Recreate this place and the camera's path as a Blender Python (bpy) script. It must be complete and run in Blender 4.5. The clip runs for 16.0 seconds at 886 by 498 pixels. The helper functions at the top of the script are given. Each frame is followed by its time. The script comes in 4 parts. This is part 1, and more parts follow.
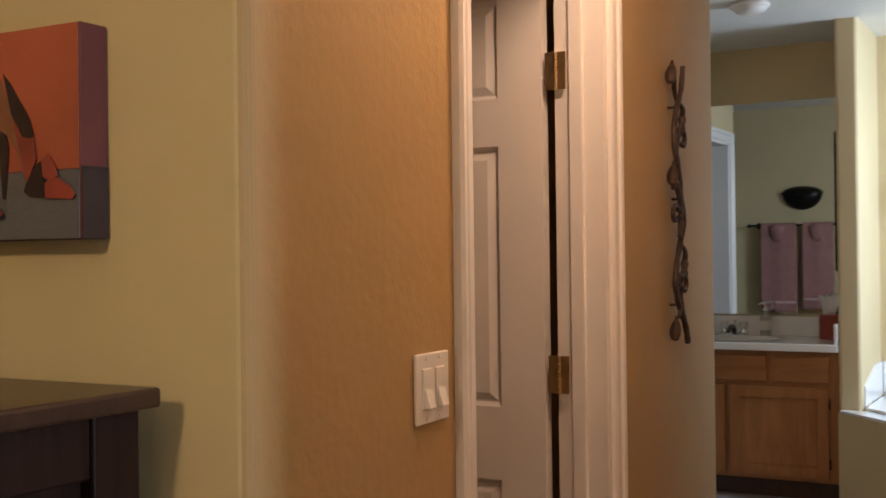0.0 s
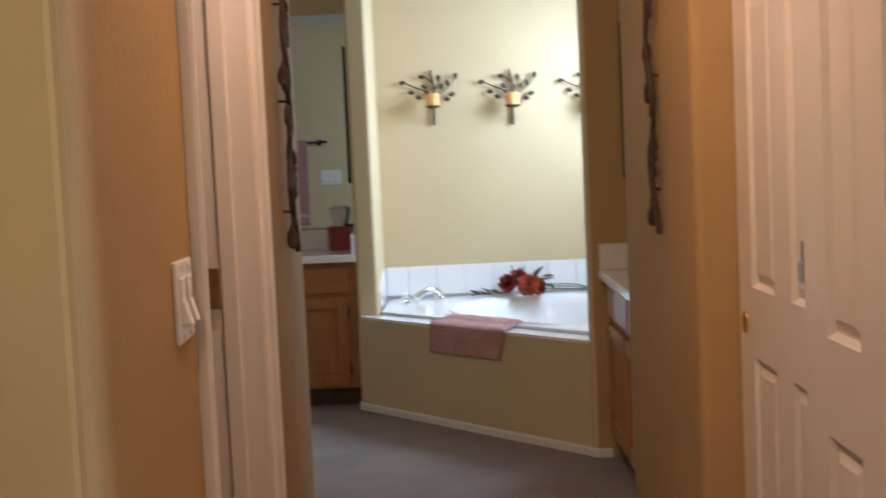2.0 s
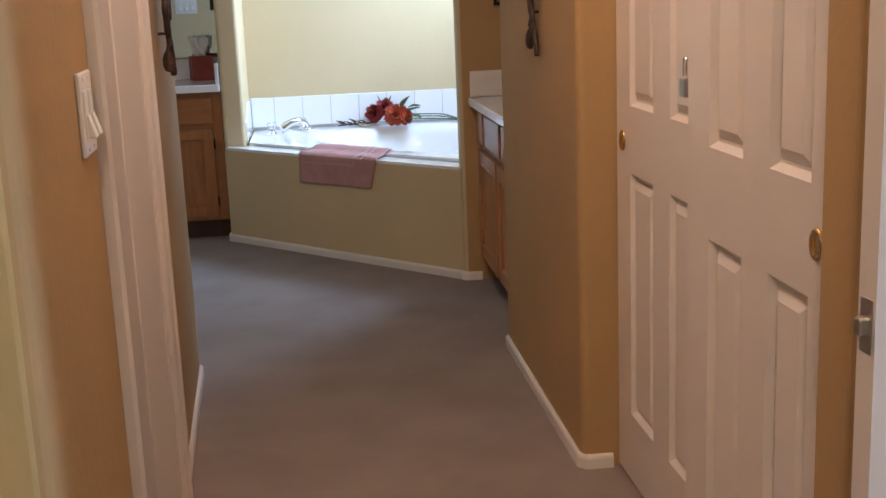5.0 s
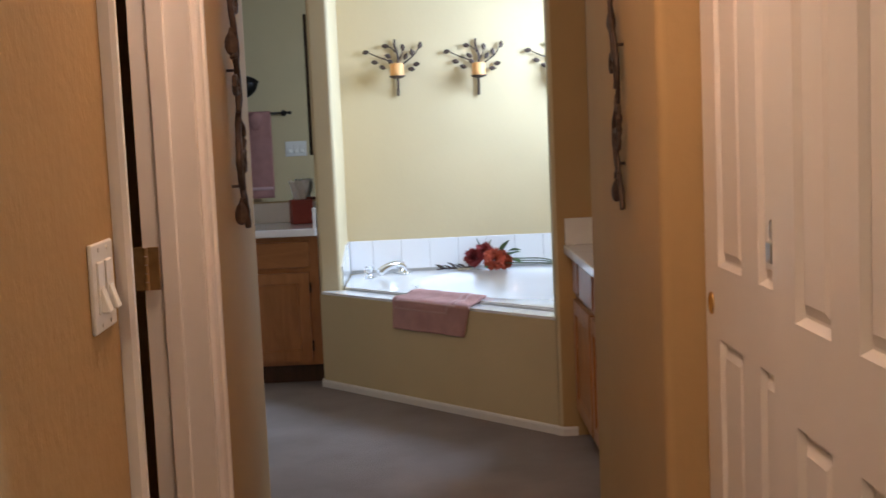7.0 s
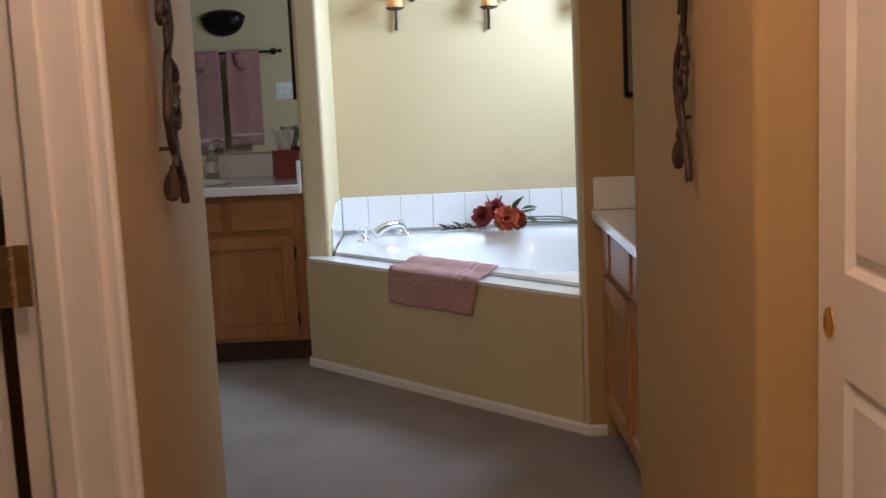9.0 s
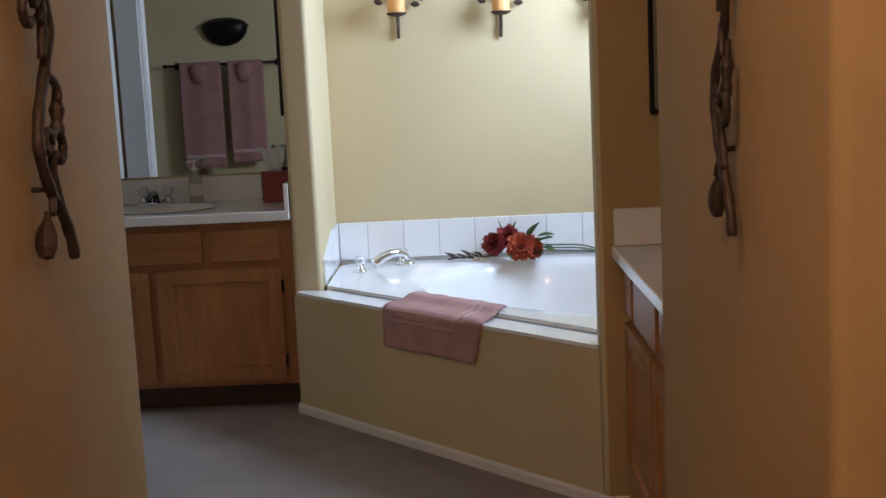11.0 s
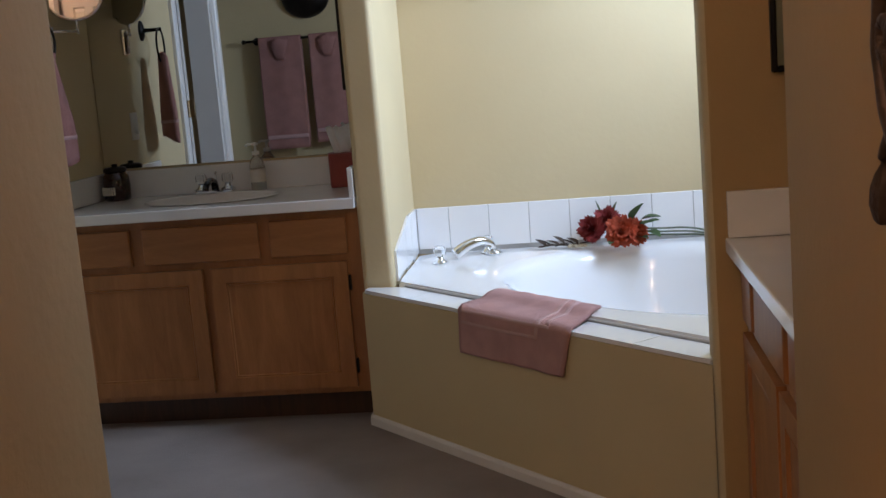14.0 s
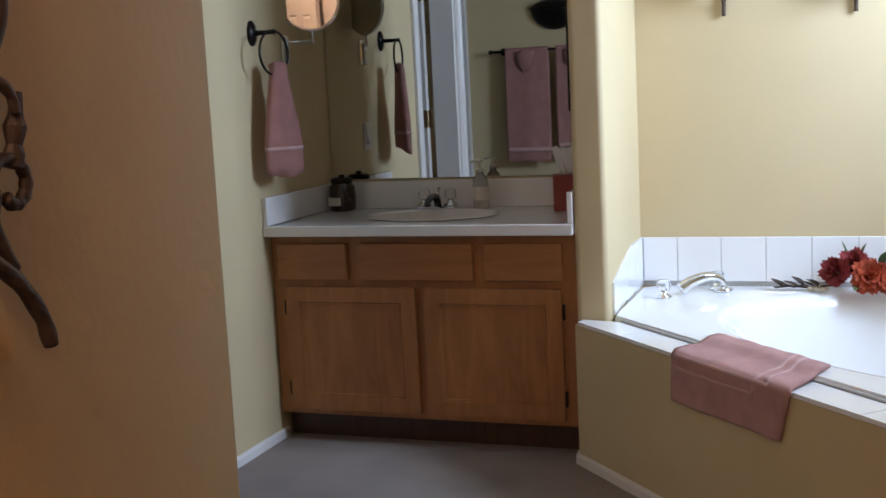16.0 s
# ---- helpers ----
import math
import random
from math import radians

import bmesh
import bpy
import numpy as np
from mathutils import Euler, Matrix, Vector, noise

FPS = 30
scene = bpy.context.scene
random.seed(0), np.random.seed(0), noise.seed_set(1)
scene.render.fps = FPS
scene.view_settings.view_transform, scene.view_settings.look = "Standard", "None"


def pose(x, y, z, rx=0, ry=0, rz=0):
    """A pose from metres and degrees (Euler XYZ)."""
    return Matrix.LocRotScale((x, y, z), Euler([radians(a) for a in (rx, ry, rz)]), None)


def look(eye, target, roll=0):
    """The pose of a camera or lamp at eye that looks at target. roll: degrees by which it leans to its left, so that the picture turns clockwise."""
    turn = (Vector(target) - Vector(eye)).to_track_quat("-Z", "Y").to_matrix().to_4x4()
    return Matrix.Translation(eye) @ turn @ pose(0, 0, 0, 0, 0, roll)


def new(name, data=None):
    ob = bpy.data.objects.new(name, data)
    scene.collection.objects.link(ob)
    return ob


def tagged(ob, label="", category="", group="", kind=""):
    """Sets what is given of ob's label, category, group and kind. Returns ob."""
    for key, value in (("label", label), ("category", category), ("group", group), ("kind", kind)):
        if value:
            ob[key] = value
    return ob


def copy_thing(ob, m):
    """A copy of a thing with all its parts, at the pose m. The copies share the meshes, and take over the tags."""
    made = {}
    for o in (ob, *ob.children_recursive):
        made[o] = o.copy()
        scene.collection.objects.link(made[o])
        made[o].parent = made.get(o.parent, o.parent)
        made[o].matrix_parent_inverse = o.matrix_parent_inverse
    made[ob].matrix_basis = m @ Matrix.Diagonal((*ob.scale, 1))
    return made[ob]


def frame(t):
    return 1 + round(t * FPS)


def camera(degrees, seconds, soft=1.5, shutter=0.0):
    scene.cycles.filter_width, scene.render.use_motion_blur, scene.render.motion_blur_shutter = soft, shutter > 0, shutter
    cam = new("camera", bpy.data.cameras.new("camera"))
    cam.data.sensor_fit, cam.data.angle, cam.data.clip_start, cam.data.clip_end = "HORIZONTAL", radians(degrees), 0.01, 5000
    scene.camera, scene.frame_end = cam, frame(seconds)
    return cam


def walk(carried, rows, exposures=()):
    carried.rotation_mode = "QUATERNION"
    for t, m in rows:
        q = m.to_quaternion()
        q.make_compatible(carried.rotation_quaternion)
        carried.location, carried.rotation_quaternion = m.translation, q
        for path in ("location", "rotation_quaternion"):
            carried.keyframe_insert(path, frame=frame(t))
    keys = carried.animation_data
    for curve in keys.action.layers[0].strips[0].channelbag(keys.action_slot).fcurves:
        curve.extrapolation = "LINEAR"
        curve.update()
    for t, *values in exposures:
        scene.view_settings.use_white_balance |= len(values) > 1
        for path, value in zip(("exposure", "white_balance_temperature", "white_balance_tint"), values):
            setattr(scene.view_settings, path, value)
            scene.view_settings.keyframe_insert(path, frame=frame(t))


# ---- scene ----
cam = camera(42.0, 16.0, shutter=0.3)
PATH = [
    (0, (2.177, -5.72, 1.287), (1.195, -3.978, 1.299), -0.7),
    (0.5, (1.973, -5.757, 1.274), (1.192, -3.916, 1.326), -2.0),
    (1, (1.847, -5.725, 1.265), (1.222, -3.825, 1.257), -0.4),
    (1.5, (1.749, -5.639, 1.261), (1.32, -3.687, 1.205), -0.6),
    (2, (1.62, -5.69, 1.239), (1.593, -3.695, 1.101), -2.6),
    (2.5, (1.558, -5.719, 1.228), (1.702, -3.739, 0.99), -1.2),
    (3, (1.548, -5.715, 1.217), (1.726, -3.749, 0.892), -1.1),
    (3.5, (1.54, -5.724, 1.212), (1.734, -3.775, 0.804), -1.5),
    (3.7, (1.545, -5.717, 1.208), (1.744, -3.779, 0.756), -2.0),
    (5.8, (1.541, -5.739, 1.219), (1.757, -3.781, 0.875), -2.4),
    (6, (1.545, -5.736, 1.225), (1.757, -3.77, 0.927), -2.1),
    (6.5, (1.574, -5.695, 1.232), (1.771, -3.72, 0.989), -1.5),
    (7, (1.659, -5.569, 1.242), (1.678, -3.578, 1.052), -2.5),
    (7.5, (1.708, -5.436, 1.246), (1.613, -3.45, 1.031), -3.2),
    (8, (1.658, -5.214, 1.255), (1.599, -3.224, 1.061), -1.7),
    (8.5, (1.644, -5.023, 1.243), (1.62, -3.041, 0.978), -1.8),
    (9, (1.681, -4.821, 1.253), (1.683, -2.843, 0.96), -2.6),
    (9.2, (1.736, -4.74, 1.235), (1.696, -2.757, 0.981), -1.8),
    (11.3, (1.806, -4.225, 1.262), (1.747, -2.245, 0.984), -3.0),
    (11.5, (1.846, -4.186, 1.249), (1.709, -2.211, 0.971), -3.2),
    (12, (1.842, -4.146, 1.26), (1.665, -2.174, 0.976), -3.5),
    (12.5, (1.86, -4.113, 1.264), (1.654, -2.147, 0.959), -5.0),
    (13, (1.869, -4.094, 1.238), (1.639, -2.129, 0.94), -3.7),
    (13.5, (1.878, -3.89, 1.223), (1.625, -1.93, 0.92), -5.0),
    (14, (1.869, -3.726, 1.234), (1.616, -1.766, 0.926), -4.7),
    (14.5, (1.886, -3.647, 1.257), (1.549, -1.704, 0.928), -2.3),
    (15, (1.918, -3.587, 1.271), (1.448, -1.666, 0.975), -2.7),
    (15.5, (1.932, -3.542, 1.264), (1.353, -1.648, 0.984), -3.0),
    (16, (1.961, -3.518, 1.271), (1.279, -1.658, 1.001), -2.9),
]
walk(cam, [(t, look(eye, target, roll)) for t, eye, target, roll in PATH],
     [(0, 0.06, 6420, 15), (0.5, 0.20, 6350, 15), (1.5, 0.13, 6280, 15), (2, 0.05, 6100, 16), (3.5, 0.35, 5600, 16), (6, 0.28, 5680, 16), (7, 0.1, 5900, 16), (9, 0.08, 5920, 16), (11.5, -0.24, 6000, 17), (13.2, -0.25, 6000, 18), (14.4, -0.22, 6050, 18), (15.2, -0.12, 6050, 18), (16, 0.08, 6050, 18)])

# ---- world, sun and lights ----
world = bpy.data.worlds.new("world")
scene.world = world
world.use_nodes = True
wn = world.node_tree
sky = wn.nodes.new("ShaderNodeTexSky")
sky.sky_type = "NISHITA"
sky.sun_disc = False
sky.sun_elevation = radians(40)
sky.sun_rotation = radians(120)
wn.links.new(sky.outputs["Color"], wn.nodes["Background"].inputs["Color"])
wn.nodes["Background"].inputs["Strength"].default_value = 0.12


def lamp(name, kind, m, energy, color, size=0.0, size_y=0.0):
    data = bpy.data.lights.new(name, kind)
    data.energy, data.color = energy, color
    if kind == "AREA":
        data.shape, data.size, data.size_y = "RECTANGLE", size, size_y
    elif kind == "POINT":
        data.shadow_soft_size = size
    elif kind == "SUN":
        data.angle = size
    ob = new(name, data)
    ob.matrix_world = m
    return ob


# daylight of the tub window and the bedroom window
lamp("tub_window_light", "AREA", look((2.79, -0.02, 1.84), (1.5, -0.02, 1.40)), 36, (0.62, 0.80, 1.0), 0.55, 0.62).data.spread = radians(150)
lamp("bedroom_window_light", "AREA", look((4.27, -4.85, 1.5), (2.5, -4.64, 1.1)), 46, (0.56, 0.77, 1.0), 0.3, 1.2)
# fill lamp added in the windowless side room to lighten its door
lamp("side_room_fill", "AREA", look((-1.28, -0.2, 1.6), (0.0, -0.6, 1.0)), 1.0, (0.92, 0.92, 0.92), 0.5, 0.8)
# warm bulbs of the bedroom's and the hall's ceiling lights
lamp("bedroom_bulb", "POINT", pose(1.35, -6.8, 2.22), 47, (1.0, 0.72, 0.43), 0.09)
lamp("hall_bulb", "POINT", pose(1.52, -3.72, 2.22), 24, (1.0, 0.66, 0.43), 0.11)


# ---- materials ----
def mat(name, color, rough=0.6, metal=0.0, vary=0.06, scale=6.0, bump=0.0, bscale=120.0, spec=0.5, coat=0.0, alpha=None, trans=0.0, ior=1.45):
    m = bpy.data.materials.new(name)
    m.use_nodes = True
    n, l = m.node_tree.nodes, m.node_tree.links
    b = n["Principled BSDF"]
    b.inputs["Roughness"].default_value = rough
    b.inputs["Metallic"].default_value = metal
    b.inputs["Specular IOR Level"].default_value = spec
    b.inputs["Coat Weight"].default_value = coat
    b.inputs["Transmission Weight"].default_value = trans
    b.inputs["IOR"].default_value = ior
    b.inputs["Base Color"].default_value = (*color, 1)
    tc = n.new("ShaderNodeTexCoord")
    if vary:
        no = n.new("ShaderNodeTexNoise")
        no.inputs["Scale"].default_value = scale
        no.inputs["Detail"].default_value = 6
        l.new(tc.outputs["Object"], no.inputs["Vector"])
        r = n.new("ShaderNodeValToRGB")
        r.color_ramp.elements[0].position, r.color_ramp.elements[1].position = 0.3, 0.7
        r.color_ramp.elements[0].color = (*[max(0, c * (1 - vary)) for c in color], 1)
        r.color_ramp.elements[1].color = (*[min(1, c * (1 + vary)) for c in color], 1)
        l.new(no.outputs["Fac"], r.inputs["Fac"])
        l.new(r.outputs["Color"], b.inputs["Base Color"])
    if bump:
        nb = n.new("ShaderNodeTexNoise")
        nb.inputs["Scale"].default_value = bscale
        nb.inputs["Detail"].default_value = 4
        l.new(tc.outputs["Object"], nb.inputs["Vector"])
        bp = n.new("ShaderNodeBump")
        bp.inputs["Strength"].default_value = bump
        bp.inputs["Distance"].default_value = 0.004
        l.new(nb.outputs["Fac"], bp.inputs["Height"])
        l.new(bp.outputs["Normal"], b.inputs["Normal"])
    return m


def wood(name, dark, light, rough=0.4, scale=(14, 14, 1.2), coat=0.15):
    m = mat(name, light, rough, vary=0)
    n, l = m.node_tree.nodes, m.node_tree.links
    b = n["Principled BSDF"]
    b.inputs["Coat Weight"].default_value = coat
    b.inputs["Coat Roughness"].default_value = 0.3
    tc = n.new("ShaderNodeTexCoord")
    mp = n.new("ShaderNodeMapping")
    mp.inputs["Scale"].default_value = scale
    l.new(tc.outputs["Object"], mp.inputs["Vector"])
    g = n.new("ShaderNodeTexNoise")
    g.inputs["Scale"].default_value = 2.2
    g.inputs["Detail"].default_value = 8
    g.inputs["Distortion"].default_value = 1.2
    l.new(mp.outputs["Vector"], g.inputs["Vector"])
    f = n.new("ShaderNodeTexNoise")
    f.inputs["Scale"].default_value = 22
    f.inputs["Detail"].default_value = 4
    l.new(mp.outputs["Vector"], f.inputs["Vector"])
    mx = n.new("ShaderNodeMath")
    mx.operation = "MULTIPLY_ADD"
    mx.inputs[1].default_value = 0.35
    l.new(f.outputs["Fac"], mx.inputs[0])
    l.new(g.outputs["Fac"], mx.inputs[2])
    r = n.new("ShaderNodeValToRGB")
    r.color_ramp.elements[0].position, r.color_ramp.elements[1].position = 0.42, 0.92
    r.color_ramp.elements[0].color, r.color_ramp.elements[1].color = (*dark, 1), (*light, 1)
    l.new(mx.outputs[0], r.inputs["Fac"])
    l.new(r.outputs["Color"], b.inputs["Base Color"])
    bp = n.new("ShaderNodeBump")
    bp.inputs["Strength"].default_value = 0.15
    bp.inputs["Distance"].default_value = 0.002
    l.new(f.outputs["Fac"], bp.inputs["Height"])
    l.new(bp.outputs["Normal"], b.inputs["Normal"])
    return m


TAN = mat("tan_wall_paint", (0.445, 0.298, 0.130), 0.75, vary=0.04, scale=3, bump=0.32, bscale=50)
PALE = mat("pale_yellow_wall_paint", (0.61, 0.50, 0.262), 0.75, vary=0.03, scale=3, bump=0.16, bscale=50)
BATH = mat("beige_bathroom_paint", (0.60, 0.485, 0.285), 0.75, vary=0.03, scale=3, bump=0.16, bscale=50)
CEIL = mat("ceiling_paint", (0.75, 0.73, 0.68), 0.9, vary=0.03, scale=5, bump=0.3, bscale=60)
TRIM = mat("white_trim_paint", (0.78, 0.74, 0.70), 0.35, vary=0.02, scale=5)
DOORP = mat("white_door_paint", (0.76, 0.72, 0.68), 0.38, vary=0.02, scale=5, bump=0.05, bscale=200)
CARPET = mat("taupe_carpet", (0.335, 0.283, 0.258), 0.95, vary=0.11, scale=4, bump=1.0, bscale=420, spec=0.1)
OAK = wood("honey_oak", (0.31, 0.122, 0.036), (0.44, 0.188, 0.060), scale=(9, 9, 1.5))
# toe kick oak, its colour darkened for the shade under the cabinets
DARKTOE = wood("oak_with_painted_shade", (0.05, 0.024, 0.012), (0.09, 0.042, 0.02))
OAKH = wood("honey_oak_across", (0.31, 0.122, 0.036), (0.44, 0.188, 0.060), scale=(1.5, 9, 9))
DARKWOOD = wood("dark_walnut", (0.012, 0.005, 0.003), (0.034, 0.014, 0.008), 0.5, coat=0.0)
DARKWOOD.node_tree.nodes["Principled BSDF"].inputs["Specular IOR Level"].default_value = 0.15
POLISHED = wood("polished_walnut", (0.02, 0.009, 0.005), (0.05, 0.022, 0.012), 0.3, coat=0.2)
COUNTER = mat("white_cultured_marble", (0.80, 0.78, 0.76), 0.2, vary=0.03, scale=9, coat=0.3)
ACRYL = mat("white_acrylic", (0.88, 0.88, 0.88), 0.13, vary=0.0, coat=0.5)
TILE = mat("white_glazed_tile", (0.87, 0.87, 0.87), 0.12, vary=0.015, scale=4, coat=0.4)
GROUT = mat("grey_grout", (0.50, 0.49, 0.47), 0.9, vary=0.1, scale=30)
MIRROR = mat("mirror_glass", (0.80, 0.81, 0.79), 0.01, 1.0, vary=0)
CHROME = mat("chrome", (0.78, 0.79, 0.80), 0.08, 1.0, vary=0)
BRASS = mat("polished_brass", (0.80, 0.56, 0.24), 0.16, 1.0, vary=0.05, scale=30)
ABRASS = mat("antique_brass_hinge", (0.46, 0.33, 0.18), 0.42, 1.0, vary=0.15, scale=40)
IRON = mat("bronzed_wrought_iron", (0.065, 0.042, 0.031), 0.55, 0.4, vary=0.4, scale=30, bump=0.8, bscale=70)
BLACK = mat("oil_rubbed_bronze", (0.018, 0.015, 0.013), 0.35, 0.7, vary=0.2, scale=20)
TOWEL = mat("dusty_rose_terry", (0.46, 0.232, 0.205), 0.95, vary=0.10, scale=14, bump=1.0, bscale=500, spec=0.1)
MATPILE = mat("pale_rose_bath_mat_pile", (0.58, 0.335, 0.31), 0.95, vary=0.10, scale=14, bump=1.0, bscale=500, spec=0.1)
TOWELB = mat("rose_towel_band", (0.60, 0.38, 0.36), 0.8, vary=0.06, scale=20, bump=0.6, bscale=300, spec=0.2)
WAX = mat("amber_candle_wax", (0.80, 0.40, 0.14), 0.5, vary=0.1, scale=14)
SWITCHP = mat("white_switch_plastic", (0.80, 0.77, 0.72), 0.3, vary=0)
STEEL = mat("brushed_steel", (0.55, 0.54, 0.52), 0.3, 1.0, vary=0.08, scale=40)
DARKGAP = mat("dark_recess", (0.03, 0.025, 0.02), 0.9, vary=0.1)
CLEAR = mat("clear_acrylic", (0.95, 0.96, 0.97), 0.03, vary=0, trans=1.0, ior=1.45)


# ---- mesh helpers ----
def link(name, bm, material, parent=None, label="", smooth=False):
    me = bpy.data.meshes.new(name)
    bmesh.ops.recalc_face_normals(bm, faces=bm.faces[:])
    bm.to_mesh(me)
    bm.free()
    mats = material if isinstance(material, (list, tuple)) else [material]
    for m in mats:
        me.materials.append(m)
    if smooth:
        for p in me.polygons:
            p.use_smooth = True
    ob = new(name, me)
    if parent:
        ob.parent = parent
    if label:
        ob["label"] = label
    return ob


def part(name, bm, material, parent, label="", smooth=False):
    return link(name, bm, material, parent, label, smooth)


def thing(name, label, category, group="", m=None):
    e = new(name)
    if m is not None:
        e.matrix_world = m
    return tagged(e, label, category, group)


def box(bm, x0, y0, z0, x1, y1, z1, bevel=0.0, seg=1):
    r = bmesh.ops.create_cube(bm, size=1.0)
    vs = r["verts"]
    for v in vs:
        v.co = Vector(((x0 + x1) / 2 + v.co.x * (x1 - x0), (y0 + y1) / 2 + v.co.y * (y1 - y0), (z0 + z1) / 2 + v.co.z * (z1 - z0)))
    if bevel:
        es = list({e for v in vs for e in v.link_edges})
        bmesh.ops.bevel(bm, geom=es, offset=bevel, segments=seg, profile=0.5, affect="EDGES")
    return bm


def boxed(*a, **k):
    return box(bmesh.new(), *a, **k)


def prism(bm, pts, z0, z1, rounds=(), radius=0.02, seg=5):
    """An upright prism on a footprint; the vertical edges at the corners named in rounds are bullnosed."""
    lo = [bm.verts.new((x, y, z0)) for x, y in pts]
    hi = [bm.verts.new((x, y, z1)) for x, y in pts]
    n = len(pts)
    bm.faces.new(lo[::-1])
    bm.faces.new(hi)
    ups = []
    for i in range(n):
        j = (i + 1) % n
        bm.faces.new((lo[i], lo[j], hi[j], hi[i]))
    bm.edges.ensure_lookup_table()
    for i in rounds:
        ups.append(bm.edges.get((lo[i], hi[i])))
    if ups:
        bmesh.ops.bevel(bm, geom=ups, offset=radius, segments=seg, profile=0.5, affect="EDGES")
    return bm


def turned(bm, prof, m=None, seg=24):
    """A solid of revolution about z through the (radius, height) profile."""
    rings = []
    m = m or Matrix()
    for r, z in prof:
        if r < 1e-5:
            rings.append([bm.verts.new(m @ Vector((0, 0, z)))])
        else:
            rings.append([bm.verts.new(m @ Vector((r * math.cos(2 * math.pi * i / seg), r * math.sin(2 * math.pi * i / seg), z))) for i in range(seg)])
    for a, b in zip(rings, rings[1:]):
        for i in range(seg):
            j = (i + 1) % seg
            if len(a) == 1 and len(b) == 1:
                continue
            if len(a) == 1:
                bm.faces.new((a[0], b[i], b[j]))
            elif len(b) == 1:
                bm.faces.new((a[i], a[j], b[0]))
            else:
                bm.faces.new((a[i], a[j], b[j], b[i]))
    return bm


def tube(bm, pts, radii, seg=8):
    """A tube of changing radius along a path, with round ends."""
    pts = [Vector(p) for p in pts]
    if not isinstance(radii, (list, tuple)):
        radii = [radii] * len(pts)
    rings = []
    up = Vector((0.31, 0.17, 0.93))
    for i, p in enumerate(pts):
        d = (pts[min(i + 1, len(pts) - 1)] - pts[max(i - 1, 0)]).normalized()
        a = d.cross(up)
        if a.length < 0.05:
            a = d.cross(Vector((1, 0, 0)))
        a.normalize()
        up = a.cross(d).normalized()
        b = up
        rings.append([bm.verts.new(p + radii[i] * (math.cos(2 * math.pi * k / seg) * a + math.sin(2 * math.pi * k / seg) * b)) for k in range(seg)])
    for r, s in zip(rings, rings[1:]):
        for k in range(seg):
            j = (k + 1) % seg
            bm.faces.new((r[k], r[j], s[j], s[k]))
    bm.faces.new(rings[0][::-1])
    bm.faces.new(rings[-1])
    return bm


def curve_pts(ctrl, n=8):
    """A smooth path through control points (Catmull-Rom)."""
    c = [Vector(p) for p in ctrl]
    c = [2 * c[0] - c[1]] + c + [2 * c[-1] - c[-2]]
    out = []
    for i in range(1, len(c) - 2):
        for k in range(n):
            t = k / n
            p0, p1, p2, p3 = c[i - 1], c[i], c[i + 1], c[i + 2]
            out.append(0.5 * ((2 * p1) + (p2 - p0) * t + (2 * p0 - 5 * p1 + 4 * p2 - p3) * t * t + (3 * p1 - p0 - 3 * p2 + p3) * t ** 3))
    out.append(c[-2])
    return out


H = 2.40
FL = 0.064  # the carpet


def hall_x(y):
    """The face of the hall's left wall, which runs a little askew."""
    return 1.138 - (y + 2.14) * 0.0472


# ---- the setting ----
def structure(name, bm, material, label, category="wall", smooth=False):
    return tagged(link(name, bm, material, smooth=smooth), label, category, kind="structure")


structure("floor", boxed(-2.2, -9.1, -0.1, 4.4, 0.8, FL), CARPET, "taupe cut-pile carpet with faint vacuum marks", "floor")
structure("ceiling", boxed(-2.2, -9.1, H, 4.4, 0.8, H + 0.1), CEIL, "off-white textured ceiling", "ceiling")

y0, y1 = -4.58, -3.935
near_wall = structure("wall_hall_left_near", prism(bmesh.new(), [(hall_x(y0), y0), (hall_x(y1), y1), (hall_x(y1) - 0.12, y1), (hall_x(y1) - 0.12, y0 + 0.12), (-2.1, y0 + 0.12), (-2.1, y0)], 0, H, (0,)), [PALE, TAN], "tan and pale yellow painted wall with rounded corner")
for p in near_wall.data.polygons:
    if p.normal.x > 0.25:
        p.material_index = 1
far_wall = structure("wall_hall_left_far", prism(bmesh.new(), [(hall_x(-3.17), -3.17), (hall_x(-2.14), -2.14), (-1.2, -2.14), (-1.2, -2.26), (hall_x(-2.26) - 0.12, -2.26), (hall_x(-3.17) - 0.12, -3.17)], 0, H, (1,)), [TAN, BATH], "tan painted hall wall with rounded end")
for p in far_wall.data.polygons:
    if p.normal.y > 0.72:
        p.material_index = 1
structure("wall_hall_left_header", prism(bmesh.new(), [(hall_x(-3.935), -3.935), (hall_x(-3.17), -3.17), (hall_x(-3.17) - 0.12, -3.17), (hall_x(-3.935) - 0.12, -3.935)], 2.04, H), TAN, "tan wall above the hall door")
structure("wall_store_west", boxed(-0.12, -4.46, 0, 0.0, -2.26, H), PALE, "pale wall of the small store room")
structure("wall_west_near", boxed(-1.3, -1.08, 0, 0.0, -0.96, H), BATH, "pale yellow wall between side door and shower")
structure("wall_west_far", boxed(-0.12, -0.42, 0, 0.0, 0.72, H), BATH, "pale yellow bathroom wall beside the vanity")
structure("wall_west_header", boxed(-0.12, -0.96, 2.04, 0.0, -0.42, H), BATH, "pale yellow wall above the side door")
structure("wall_shower", boxed(-1.3, -2.26, 0, -1.2, -1.06, H), BATH, "pale wall at the back of the shower")
structure("wall_north_vanity", boxed(0.0, 0.610, 0, 1.105, 0.72, H), BATH, "pale yellow wall behind the vanity mirror")
structure("wall_north_tub", boxed(1.210, 0.610, 0, 2.80, 0.72, H), BATH, "pale yellow wall behind the corner bathtub")
